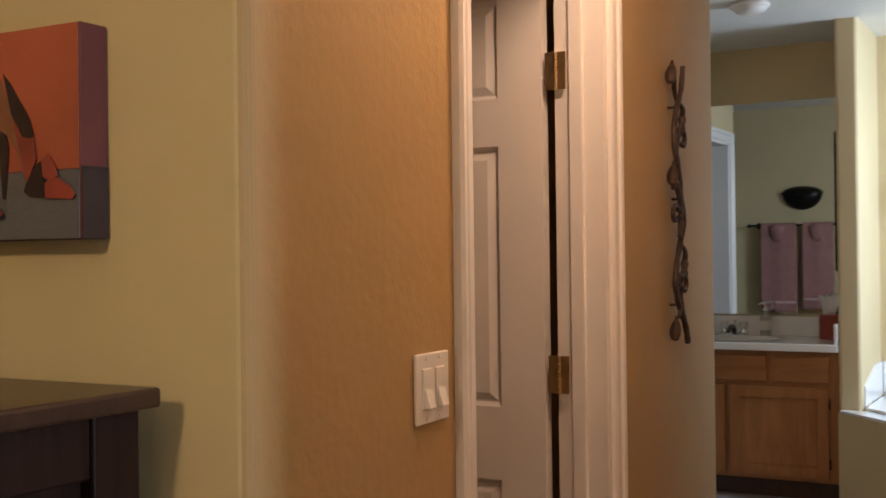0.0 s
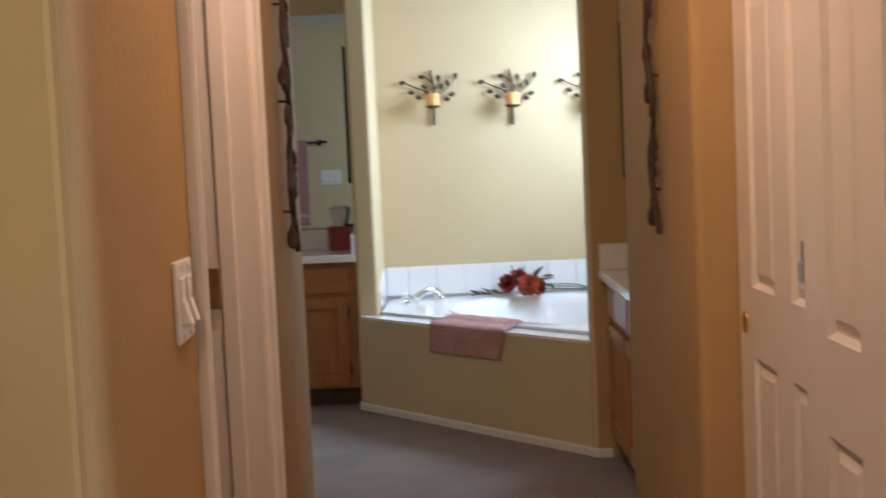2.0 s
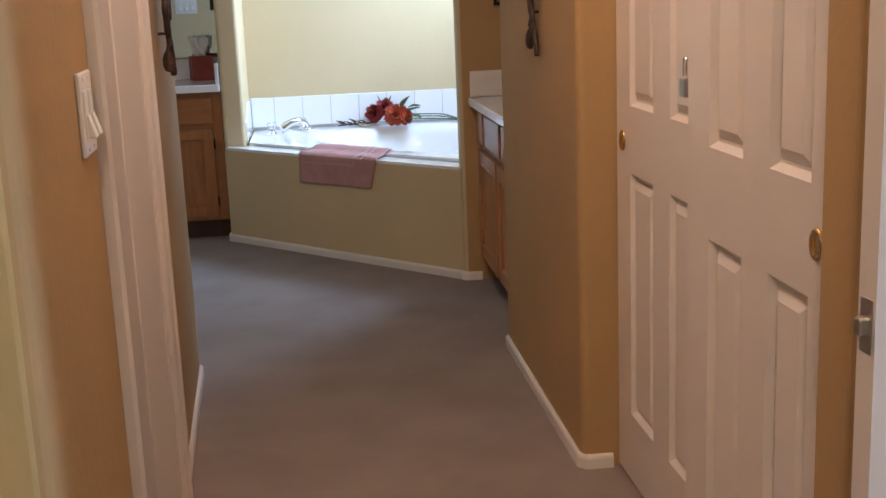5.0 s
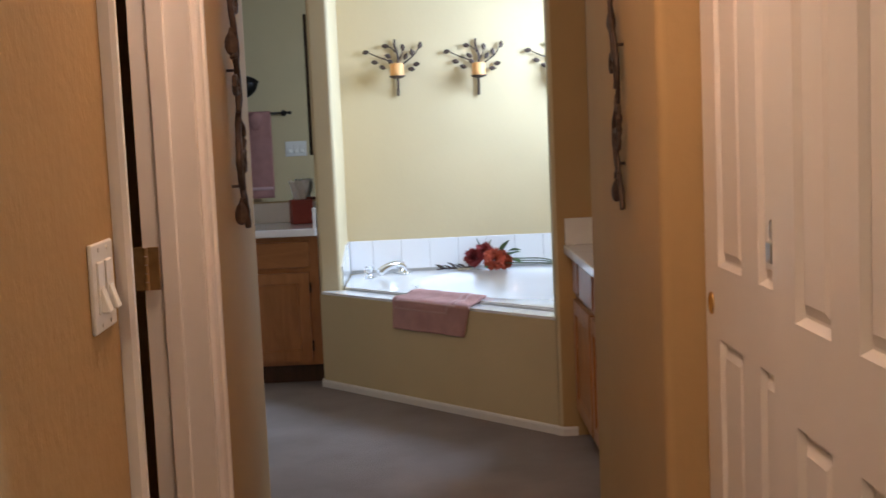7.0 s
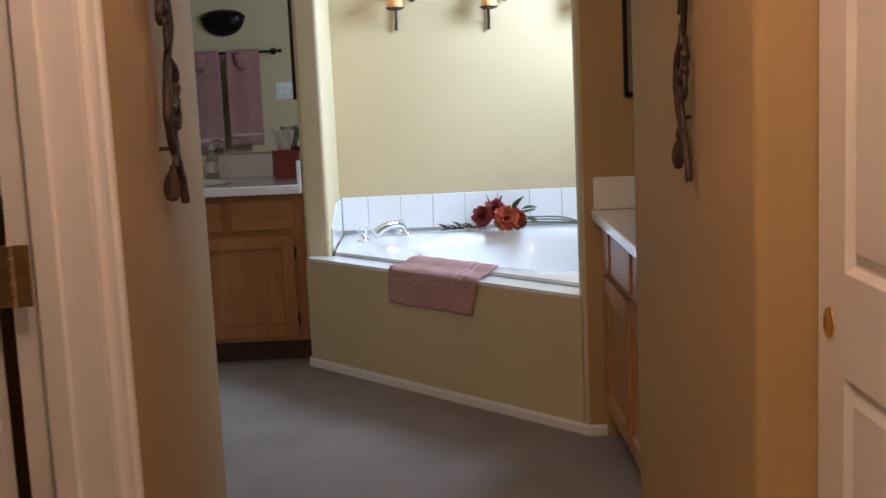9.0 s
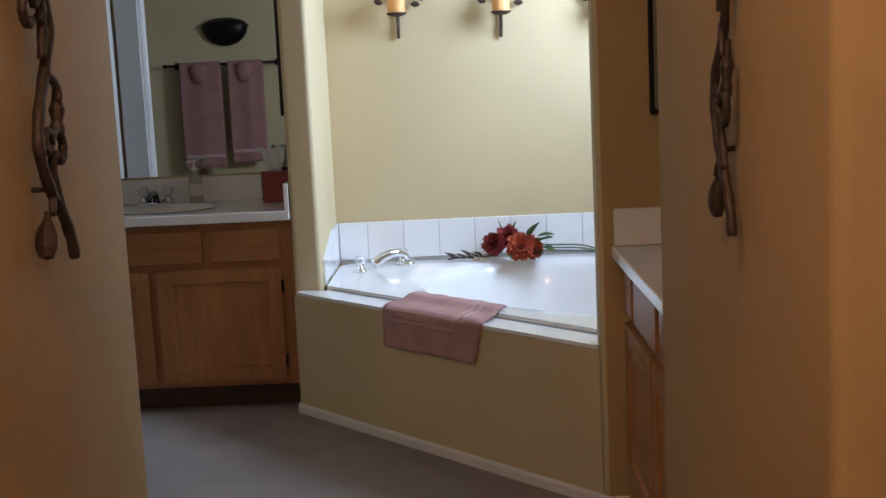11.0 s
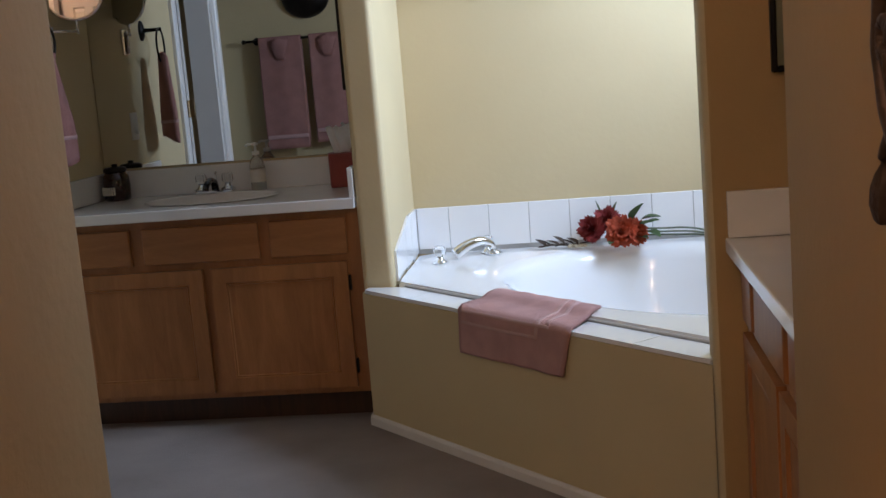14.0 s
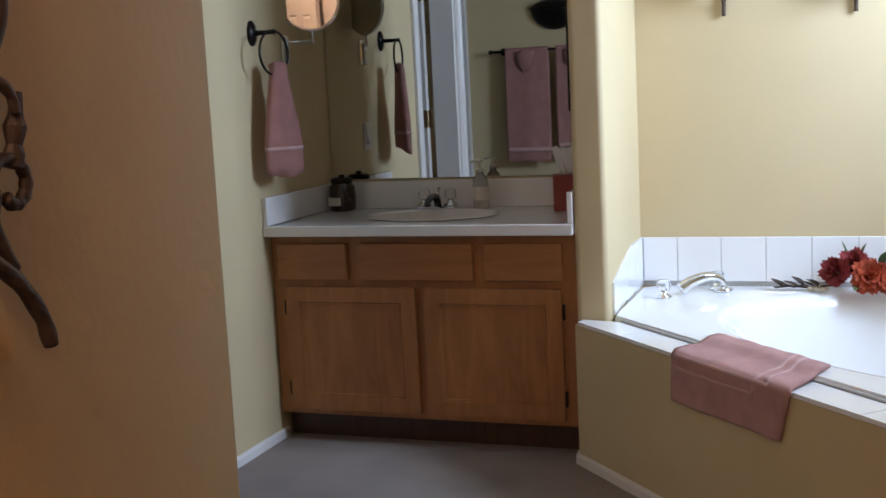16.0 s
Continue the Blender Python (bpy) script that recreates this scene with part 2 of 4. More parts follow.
structure("wall_partition_vanity", prism(bmesh.new(), [(1.105, 0.025), (1.210, 0.025), (1.210, 0.72), (1.105, 0.72)], 0, H, (0, 1), 0.018), BATH, "textured pale yellow partition between vanity and bathtub")
tub_wall = structure("wall_partition_tub", prism(bmesh.new(), [(2.13, -1.14), (2.80, -1.14), (2.80, -1.035), (2.13, -1.035)], 0, H, (0, 3), 0.02), [BATH, TAN], "pale khaki partition between bathtub and second vanity")
for p in tub_wall.data.polygons:
    if p.normal.y < -0.9:
        p.material_index = 1
bm = bmesh.new()
box(bm, 2.80, -1.14, 0, 2.92, 0.72, 1.48)
box(bm, 2.80, -1.14, 2.20, 2.92, 0.72, H)
box(bm, 2.80, -1.14, 1.48, 2.92, -0.34, 2.20)
box(bm, 2.80, 0.30, 1.48, 2.92, 0.72, 2.20)
structure("wall_east_tub", bm, BATH, "pale yellow wall with the bathtub window")
structure("wall_east_vanity", boxed(2.80, -2.18, 0, 2.92, -1.14, H), TAN, "tan wall behind the second vanity")
structure("wall_hall_right", prism(bmesh.new(), [(2.148, -2.06), (2.80, -2.06), (2.80, -2.18), (2.268, -2.18), (2.268, -3.125), (2.148, -3.125)], 0, H, (0, 5), 0.02), TAN, "tan painted hall wall with rounded corners")
structure("wall_closet_header", boxed(2.148, -4.42, 2.09, 2.268, -3.125, H), TAN, "tan wall above the closet doors")
structure("wall_closet_back", boxed(2.85, -4.42, 0, 2.92, -2.18, H), TAN, "tan back wall of the closet")
structure("wall_closet_near", prism(bmesh.new(), [(2.148, -4.52), (2.148, -4.42), (2.268, -4.42), (4.3, -4.42), (4.3, -4.52)], 0, H, (0,), 0.02), TAN, "tan wall end beside the closet")
structure("wall_bedroom_west", boxed(-2.2, -9.1, 0, -2.1, -4.46, H), PALE, "pale yellow bedroom wall")
bm = bmesh.new()
box(bm, 4.3, -9.1, 0, 4.4, -4.42, 0.85)
box(bm, 4.3, -9.1, 2.15, 4.4, -4.42, H)
box(bm, 4.3, -9.1, 0.85, 4.4, -5.12, 2.15)
box(bm, 4.3, -4.58, 0.85, 4.4, -4.42, 2.15)
structure("wall_bedroom_east", bm, PALE, "pale yellow bedroom wall with a window")
bm = bmesh.new()
box(bm, -2.1, -9.1, 0, 4.3, -9.0, 0.9)
box(bm, -2.1, -9.1, 2.2, 4.3, -9.0, H)
box(bm, -2.1, -9.1, 0.9, 4.3, -9.0, 2.2)
structure("wall_bedroom_south", bm, PALE, "pale yellow bedroom wall")
bm = bmesh.new()
box(bm, -1.42, -0.96, 0, -1.3, 0.6, H)
box(bm, -1.3, 0.48, 0, -0.12, 0.6, H)
structure("wall_side_room", bm, BATH, "pale walls of the small side room")

# tub apron: a low wall run askew, with a bullnosed top edge
A, B = Vector((1.107, -0.010)), Vector((2.128, -1.118))
LEDGE = 0.528
d = (B - A).normalized()
nrm = Vector((-d.y, d.x))  # towards the tub
bm = bmesh.new()
prism(bm, [tuple(A), tuple(B), (2.1285, -1.09), tuple(B + 0.12 * nrm), tuple(A + 0.12 * nrm), (1.107, 0.03)], 0, LEDGE - 0.012)
structure("tub_apron", bm, BATH, "pale khaki low wall in front of the bathtub", "low wall")


def panel_slab(w, h, t, cols, rows, mat_inset=0.014):
    """A slab with raised panels pressed into both faces: x 0..w, y -t..0, z 0..h."""
    bm = bmesh.new()
    xs = sorted({0, w, *[v for c in cols for v in c]})
    zs = sorted({0, h, *[v for r in rows for v in r]})
    sides = []
    for y in (0.0, -t):
        g = [[bm.verts.new((x, y, z)) for z in zs] for x in xs]
        sides.append(g)
        cells = []
        for i in range(len(xs) - 1):
            for k in range(len(zs) - 1):
                f = bm.faces.new((g[i][k], g[i + 1][k], g[i + 1][k + 1], g[i][k + 1]) if y < 0 else (g[i][k], g[i][k + 1], g[i + 1][k + 1], g[i + 1][k]))
                if any(abs(xs[i] - c[0]) < 1e-6 for c in cols) and any(abs(zs[k] - r[0]) < 1e-6 for r in rows):
                    cells.append(f)
        bm.normal_update()
        bmesh.ops.inset_individual(bm, faces=cells, thickness=mat_inset, depth=-0.012)
        bmesh.ops.inset_individual(bm, faces=cells, thickness=0.006, depth=0.0)
        bmesh.ops.inset_individual(bm, faces=cells, thickness=0.026, depth=0.009)
    a, b = sides
    for i in range(len(xs) - 1):
        bm.faces.new((a[i][0], a[i + 1][0], b[i + 1][0], b[i][0]))
        bm.faces.new((a[i][-1], b[i][-1], b[i + 1][-1], a[i + 1][-1]))
    for k in range(len(zs) - 1):
        bm.faces.new((a[0][k], b[0][k], b[0][k + 1], a[0][k + 1]))
        bm.faces.new((a[-1][k], a[-1][k + 1], b[-1][k + 1], b[-1][k]))
    return bm


ROWS = [(0.165, 0.735), (0.885, 1.50), (1.61, 1.845)]


def door_cols(w):
    s = 0.105
    return [(s, w / 2 - 0.05), (w / 2 + 0.05, w - s)]


def casing(name, pts, width, label, inward):
    """Door casing round an opening in an upright wall plane: pts are the foot of each jamb (x, y); inward points out of the wall."""
    e = thing(name, label, "door casing")
    e["kind"] = "structure"
    p, q = Vector((*pts[0], 0)), Vector((*pts[1], 0))
    u = (q - p).normalized()
    n = Vector((*inward, 0)).normalized()
    prof = [(0.0, 0.0), (0.0, 0.010), (0.008, 0.014), (width * 0.45, 0.016), (width * 0.6, 0.012), (width * 0.7, 0.019), (width - 0.006, 0.021), (width, 0.015), (width, 0.0)]

    def leg(corner, side, top):
        bm = bmesh.new()
        lo = [bm.verts.new(corner + side * a * u + b * n) for a, b in prof]
        hi = [bm.verts.new(corner + side * a * u + b * n + Vector((0, 0, top + a))) for a, b in prof]
        for i in range(len(prof)):
            j = (i + 1) % len(prof)
            bm.faces.new((lo[i], lo[j], hi[j], hi[i]))
        bm.faces.new(lo)
        bm.faces.new(hi)
        return bm
    part("casing_leg", leg(p, -1, 2.04), TRIM, e)
    part("casing_leg", leg(q, 1, 2.04), TRIM, e)
    bm = bmesh.new()
    top = Vector((0, 0, 2.04))
    lo = [bm.verts.new(p - a * u + b * n + top + Vector((0, 0, a))) for a, b in prof]
    hi = [bm.verts.new(q + a * u + b * n + top + Vector((0, 0, a))) for a, b in prof]
    for i in range(len(prof)):
        j = (i + 1) % len(prof)
        bm.faces.new((lo[i], lo[j], hi[j], hi[i]))
    part("casing_head", bm, TRIM, e)
    return e


def hinge(parent, m, leaf=0.028):
    """A butt hinge folded open: two rounded leaves and a knuckle of five rings."""
    bm = bmesh.new()
    box(bm, 0.003, -0.001, -0.0445, leaf + 0.003, 0.001, 0.0445, 0.0008)
    box(bm, -leaf - 0.003, -0.001, -0.0445, -0.003, 0.001, 0.0445, 0.0008)
    for k in range(5):
        turned(bm, [(0, -0.0445 + k * 0.0178), (0.0052, -0.0445 + k * 0.0178), (0.0052, -0.0285 + k * 0.0178), (0, -0.0285 + k * 0.0178)], seg=12)
    for sx in (-0.02, 0.02):
        for z in (-0.028, 0.0, 0.028):
            turned(bm, [(0.0035, 0.0), (0.0035, 0.0016), (0, 0.0018)], pose(sx, 0, z, 90, 0, 0), 8)
    ob = part("hinge", bm, ABRASS, parent, "antique brass butt hinge")
    ob.matrix_local = m
    return ob


# hall door, open at right angles into the store room
hx = hall_x(-3.17)
casing("door_casing_1", [(hall_x(-3.935), -3.935), (hall_x(-3.17), -3.17)], 0.062, "white painted moulded door casing", (1, 0.0472))
jamb = thing("door_jamb_1", "white painted door jamb with stop strips", "door jamb")
jamb["kind"] = "structure"
part("jamb_post", boxed(hx - 0.125, -3.190, 0, hx + 0.001, -3.169, 2.04, 0.001), TRIM, jamb)
part("jamb_post", boxed(hall_x(-3.935) - 0.125, -3.936, 0, hall_x(-3.935) + 0.001, -3.916, 2.04, 0.001), TRIM, jamb)
part("jamb_head", boxed(hx - 0.125, -3.916, 2.02, hx + 0.02, -3.190, 2.041), TRIM, jamb)
part("stop_strip", boxed(hx - 0.085, -3.202, 0, hx - 0.05, -3.190, 2.02, 0.002), TRIM, jamb)
part("stop_strip", boxed(hall_x(-3.935) - 0.085, -3.916, 0, hall_x(-3.935) - 0.05, -3.904, 2.02, 0.002), TRIM, jamb)
door = thing("hall_door", "white six-panel door standing open into the store room", "door", m=pose(hx - 0.152, -3.206, 0.072, 0, 0, 180))
part("door_leaf", panel_slab(0.735, 2.0, 0.035, [(0.117, 0.297), (0.382, 0.562)], [(0.145, 0.668), (0.846, 1.48), (1.595, 1.835)]), DOORP, door)
for z in (0.20, 0.931, 1.650):
    hinge(door, pose(-0.038, 0.003, z, 0, 0, 0), 0.024)
bm = bmesh.new()
for s in (1, -1):
    turned(bm, [(0, 0.0), (0.031, 0.0), (0.031, 0.004), (0.012, 0.010), (0.011, 0.03), (0.026, 0.042), (0.028, 0.056), (0.018, 0.066), (0, 0.067)], pose(0.67, 0 if s > 0 else -0.035, 0.93, -90 * s, 0, 0), 20)
part("door_knob", bm, BRASS, door, "polished brass knob", True)

# side door of the bathroom, seen in the mirror
casing("door_casing_2", [(0.0, -0.42), (0.0, -0.96)], 0.072, "white painted moulded door casing", (1, 0))
jamb = thing("door_jamb_2", "white painted door jamb of the side room", "door jamb")
jamb["kind"] = "structure"
part("jamb_post", boxed(-0.125, -0.441, 0, 0.001, -0.419, 2.04, 0.001), TRIM, jamb)
part("jamb_post", boxed(-0.125, -0.961, 0, 0.001, -0.939, 2.04, 0.001), TRIM, jamb)
part("jamb_head", boxed(-0.125, -0.939, 2.02, 0.001, -0.441, 2.041), TRIM, jamb)
door = thing("side_door", "white six-panel door standing open into the side room", "door", m=pose(-0.140, -0.905, 0.055, 0, 0, 180))
part("door_leaf", panel_slab(0.49, 2.0, 0.035, [(0.09, 0.21), (0.28, 0.40)], ROWS), DOORP, door)
for z in (0.20, 1.08, 1.72):
    hinge(door, pose(-0.004, -0.037, z, 0, 0, 0))

# closet: two sliding doors, one before the other
cl_far = thing("sliding_door", "white six-panel sliding closet door, the rear of two", "closet door", "closet doors", pose(2.275, -3.130, 0.074, 0, 0, -90))
part("door_leaf", panel_slab(0.78, 1.985, 0.035, [(0.110, 0.285), (0.398, 0.573)], ROWS), DOORP, cl_far)
cl_near = thing("sliding_door", "white six-panel sliding closet door, the front of two", "closet door", "closet doors", pose(2.205, -3.848, 0.074, 0, 0, -90))
part("door_leaf", panel_slab(0.535, 1.985, 0.035, [(0.106, 0.252), (0.352, 0.489)], ROWS), DOORP, cl_near)
trk = thing("closet_track", "steel sliding door track under the closet header", "door track")
part("rail", boxed(2.158, -4.415, 2.062, 2.264, -3.130, 2.089, 0.002), STEEL, trk)


def finger_pull(parent, x, z, s=1.0):
    bm = bmesh.new()
    turned(bm, [(0.0, 0.0008), (0.013, 0.0008), (0.018, 0.0014), (0.022, 0.0036), (0.026, 0.0042), (0.029, 0.0015), (0.029, -0.001)], pose(x, -0.0355, z, 90, 0, 0), 24)
    for v in bm.verts:
        v.co.x = x + (v.co.x - x) * 0.95 * s
        v.co.z = z + (v.co.z - z) * 1.15 * s
    part("finger_pull", bm, BRASS, parent, "polished brass finger pull", True)


finger_pull(cl_far, 0.052, 0.802, 0.72)
finger_pull(cl_near, 0.513, 0.810, 0.66)

# open bedroom-side door standing along the wall
ed = thing("open_door", "white painted door standing open along the bedroom wall", "door", m=pose(2.108, -4.60, 0.074, 0, 0, 3.5))
part("door_leaf", panel_slab(0.76, 2.0, 0.035, door_cols(0.76), ROWS), DOORP, ed)
bm = bmesh.new()
box(bm, -0.0012, -0.029, 0.750, 0.0012, -0.006, 0.810, 0.0008)
part("latch_plate", bm, STEEL, ed, "steel latch plate")
bm = bmesh.new()
box(bm, -0.012, -0.024, 0.770, 0.002, -0.011, 0.790, 0.003, 2)
part("latch_bolt", bm, STEEL, ed, "steel spring latch bolt")


# ---- vanity A ----
W = 1.104


def framed_front(name, parent, x0, z0, x1, z1, y, frame_w=0.05, flat=False, face="y", material=OAK):
    """A cabinet door or drawer front, 19 mm thick, its panel set back behind a routed frame."""
    w, h = x1 - x0, z1 - z0
    bm = bmesh.new()
    if flat:
        box(bm, 0, 0, 0, w, 0.019, h, 0.005, 3)
    else:
        fr = frame_w
        xs, zs = (0, fr, w - fr, w), (0, fr, h - fr, h)
        g = [[bm.verts.new((x, 0, z)) for z in zs] for x in xs]
        cell = []
        for i in range(3):
            for k in range(3):
                f = bm.faces.new((g[i][k], g[i + 1][k], g[i + 1][k + 1], g[i][k + 1]))
                if i == 1 and k == 1:
                    cell.append(f)
        ex = bmesh.ops.extrude_edge_only(bm, edges=[e for e in bm.edges if e.is_boundary])
        for v in ex["geom"]:
            if isinstance(v, bmesh.types.BMVert):
                v.co.y += 0.019
        bm.normal_update()
        bmesh.ops.inset_individual(bm, faces=cell, thickness=0.004, depth=-0.004)
        bmesh.ops.inset_individual(bm, faces=cell, thickness=0.006, depth=0.002)
        bmesh.ops.inset_individual(bm, faces=cell, thickness=0.004, depth=-0.005)
    ob = part(name, bm, material, parent)
    if face == "y":
        ob.matrix_local = pose(x0, y, z0)
    else:
        ob.matrix_local = pose(y, x0, z0, 0, 0, -90)
    return ob


va = thing("vanity_cabinet", "honey oak vanity cabinet with two doors and three drawer fronts", "vanity cabinet")
bm = bmesh.new()
box(bm, 0.004, 0.066, 0.160, W - 0.004, 0.605, 0.798, 0.001)
part("body", bm, OAK, va)
part("toe_kick", boxed(0.004, 0.130, FL, W - 0.004, 0.60, 0.160), DARKTOE, va, "recessed oak toe kick with shade put into its colour")
framed_front("door", va, 0.056, 0.182, 0.542, 0.620, 0.047)
framed_front("door", va, 0.574, 0.182, 1.050, 0.620, 0.047)
framed_front("drawer_front", va, 0.030, 0.645, 0.297, 0.772, 0.047, flat=True, material=OAKH)
framed_front("drawer_front", va, 0.342, 0.645, 0.754, 0.772, 0.047, flat=True, material=OAKH)
framed_front("drawer_front", va, 0.792, 0.645, 1.058, 0.772, 0.047, flat=True, material=OAKH)
for x, z in ((0.051, 0.545), (0.051, 0.255), (1.055, 0.545), (1.055, 0.255)):
    bm = bmesh.new()
    box(bm, x - 0.004, 0.050, z - 0.026, x + 0.004, 0.066, z + 0.026, 0.002)
    part("cabinet_hinge", bm, BLACK, va, "dark bronze cabinet hinge")

CT = 0.834
ta = thing("washbasin_counter", "white cultured marble counter with integral oval basin", "counter")
bm = bmesh.new()
# slab with an oval hole, and the bowl below it
cx, cy, ra, rb, N = 0.52, 0.315, 0.235, 0.165, 48
ring = [bm.verts.new((cx + ra * math.cos(2 * math.pi * i / N), cy + rb * math.sin(2 * math.pi * i / N), CT)) for i in range(N)]
def edge_pt(i):
    a = 2 * math.pi * i / N
    c, s = math.cos(a), math.sin(a)
    k = min((W - 0.001 - cx) / c if c > 1e-6 else 9, (0.001 - cx) / c if c < -1e-6 else 9, (0.608 - cy) / s if s > 1e-6 else 9, (0.022 - cy) / s if s < -1e-6 else 9)
    return cx + k * c, cy + k * s
outer = [bm.verts.new((*edge_pt(i), CT)) for i in range(N)]
low = [bm.verts.new((v.co.x, v.co.y, CT - 0.034)) for v in outer]
prev = ring
for i in range(N):
    j = (i + 1) % N
    bm.faces.new((ring[i], ring[j], outer[j], outer[i]))
    bm.faces.new((outer[i], outer[j], low[j], low[i]))
rim = [(1.06, 0.004), (1.03, 0.007), (0.98, 0.002), (0.93, -0.02), (0.80, -0.075), (0.55, -0.115), (0.2, -0.128)]
last = ring
for k, z in rim:
    r2 = [bm.verts.new((cx + ra * k * math.cos(2 * math.pi * i / N), cy + rb * k * math.sin(2 * math.pi * i / N), CT + z)) for i in range(N)]
    for i in range(N):
        j = (i + 1) % N
        bm.faces.new((last[i], last[j], r2[j], r2[i]))
    last = r2
bm.faces.new(last)
part("slab", bm, COUNTER, ta)
part("front_edge", boxed(0.001, 0.014, CT - 0.034, W - 0.001, 0.026, CT + 0.003, 0.004, 3), COUNTER, ta)
part("back_splash", boxed(0.018, 0.588, CT, W - 0.018, 0.608, 0.940, 0.003, 2), COUNTER, ta)
part("side_splash", boxed(0.001, 0.022, CT + 0.003, 0.019, 0.608, 0.937, 0.003, 2), COUNTER, ta)
part("side_splash", boxed(W - 0.019, 0.022, CT + 0.003, W - 0.001, 0.608, 0.937, 0.003, 2), COUNTER, ta)

mi = thing("vanity_mirror", "large frameless plate mirror above the vanity", "mirror")
part("glass", boxed(0.004, 0.602, 0.948, 1.096, 0.609, 2.10, 0.001), MIRROR, mi)

# ---- vanity B ----
vb = thing("vanity_cabinet", "honey oak vanity cabinet of the second basin", "vanity cabinet")
part("body", boxed(2.208, -2.058, 0.160, 2.798, -1.142, 0.782, 0.001), OAK, vb)
part("toe_kick", boxed(2.275, -2.058, FL, 2.798, -1.142, 0.160), DARKTOE, vb, "recessed oak toe kick with shade put into its colour")
for y0, y1, z0, z1, flat in ((-1.20, -1.33, 0.640, 0.762, True), (-1.375, -1.72, 0.640, 0.762, True), (-1.77, -2.02, 0.640, 0.762, True), (-1.20, -1.63, 0.182, 0.612, False), (-1.66, -2.02, 0.182, 0.612, False)):
    framed_front("drawer_front" if flat else "door", vb, y0, z0, y0 + (y0 - y1), z1, 2.189, 0.05, flat, "x", OAK)
tb = thing("washbasin_counter", "white cultured marble counter of the second vanity", "counter")
part("slab", boxed(2.166, -2.058, 0.780, 2.798, -1.142, 0.814, 0.004, 2), COUNTER, tb)
part("side_splash", boxed(2.172, -1.161, 0.815, 2.78, -1.142, 0.918, 0.003, 2), COUNTER, tb)


# ---- bathtub ----
tub = thing("corner_bathtub", "white acrylic corner bathtub, empty, with a wide deck", "bathtub")
DECK = 0.541
outline = [tuple(A + 0.120 * nrm + 0.050 * d), tuple(B + 0.125 * nrm - 0.02 * d), (2.30, -1.030), (2.795, -1.030), (2.795, 0.598), (1.222, 0.598), (1.222, 0.045)]
C = Vector((2.175, -0.085))


def deck_edge(a):
    """Where the ray from the basin's middle at angle a meets the deck's outline."""
    w = Vector((math.cos(a), math.sin(a)))
    best = 9.0
    for i in range(len(outline)):
        p, q = Vector(outline[i]), Vector(outline[(i + 1) % len(outline)])
        e = q - p
        den = w.x * e.y - w.y * e.x
        if abs(den) < 1e-9:
            continue
        k = ((p.x - C.x) * e.y - (p.y - C.y) * e.x) / den
        s = ((p.x - C.x) * w.y - (p.y - C.y) * w.x) / den
        if k > 0 and -1e-6 <= s <= 1 + 1e-6:
            best = min(best, k)
    return best * w


def basin_at(a, k, da=0.0, db=0.0):
    """The basin's rim as a superellipse along the apron, shrunk by k."""
    ca, sa = math.cos(a), math.sin(a)
    u, v = ca * d.x + sa * d.y, ca * nrm.x + sa * nrm.y
    r = (abs(u / (0.66 + da)) ** 2.3 + abs(v / (0.505 + db)) ** 2.3) ** (-1 / 2.3)
    return r * k * Vector((ca, sa))


bm = bmesh.new()
NA = 96
angs = [2 * math.pi * i / NA for i in range(NA)]
loops = []
for z, k in ((0.40, None), (DECK - 0.006, None), (DECK, -1)):
    loops.append([bm.verts.new((*(C + deck_edge(a) * (1 if k is None else 0.995)), z)) for a in angs])
for k, z in ((1.06, 0.0), (1.02, -0.002), (0.985, -0.010), (0.955, -0.026), (0.935, -0.055), (0.90, -0.14), (0.86, -0.26), (0.80, -0.33), (0.70, -0.36), (0.35, -0.372), (0.04, -0.375)):
    loops.append([bm.verts.new((*(C + basin_at(a, k)), DECK + z)) for a in angs])
for p, q in zip(loops, loops[1:]):
    for i in range(NA):
        j = (i + 1) % NA
        bm.faces.new((p[i], p[j], q[j], q[i]))
bm.faces.new(loops[-1])
shell = part("shell", bm, ACRYL, tub, smooth=True)
shell.data.set_sharp_from_angle(angle=radians(35))
bm = bmesh.new()
turned(bm, [(0, 0.004), (0.03, 0.004), (0.034, 0.0), (0.034, -0.004)], pose(C.x, C.y, DECK - 0.372), 20)
part("drain", bm, CHROME, tub, "chrome drain", True)


def crystal_handle(parent, x, y, z, s=1.0):
    bm = bmesh.new()
    turned(bm, [(0, 0), (0.026 * s, 0), (0.028 * s, 0.004 * s), (0.018 * s, 0.010 * s), (0.012 * s, 0.018 * s), (0.012 * s, 0.026 * s), (0, 0.026 * s)], pose(x, y, z), 20)
    part("handle_base", bm, CHROME, parent, "chrome handle base", True)
    bm = bmesh.new()
    turned(bm, [(0, 0.026 * s), (0.018 * s, 0.027 * s), (0.023 * s, 0.036 * s), (0.023 * s, 0.052 * s), (0.018 * s, 0.062 * s), (0, 0.064 * s)], pose(x, y, z), 8)
    part("handle_knob", bm, CLEAR, parent, "clear faceted acrylic knob")


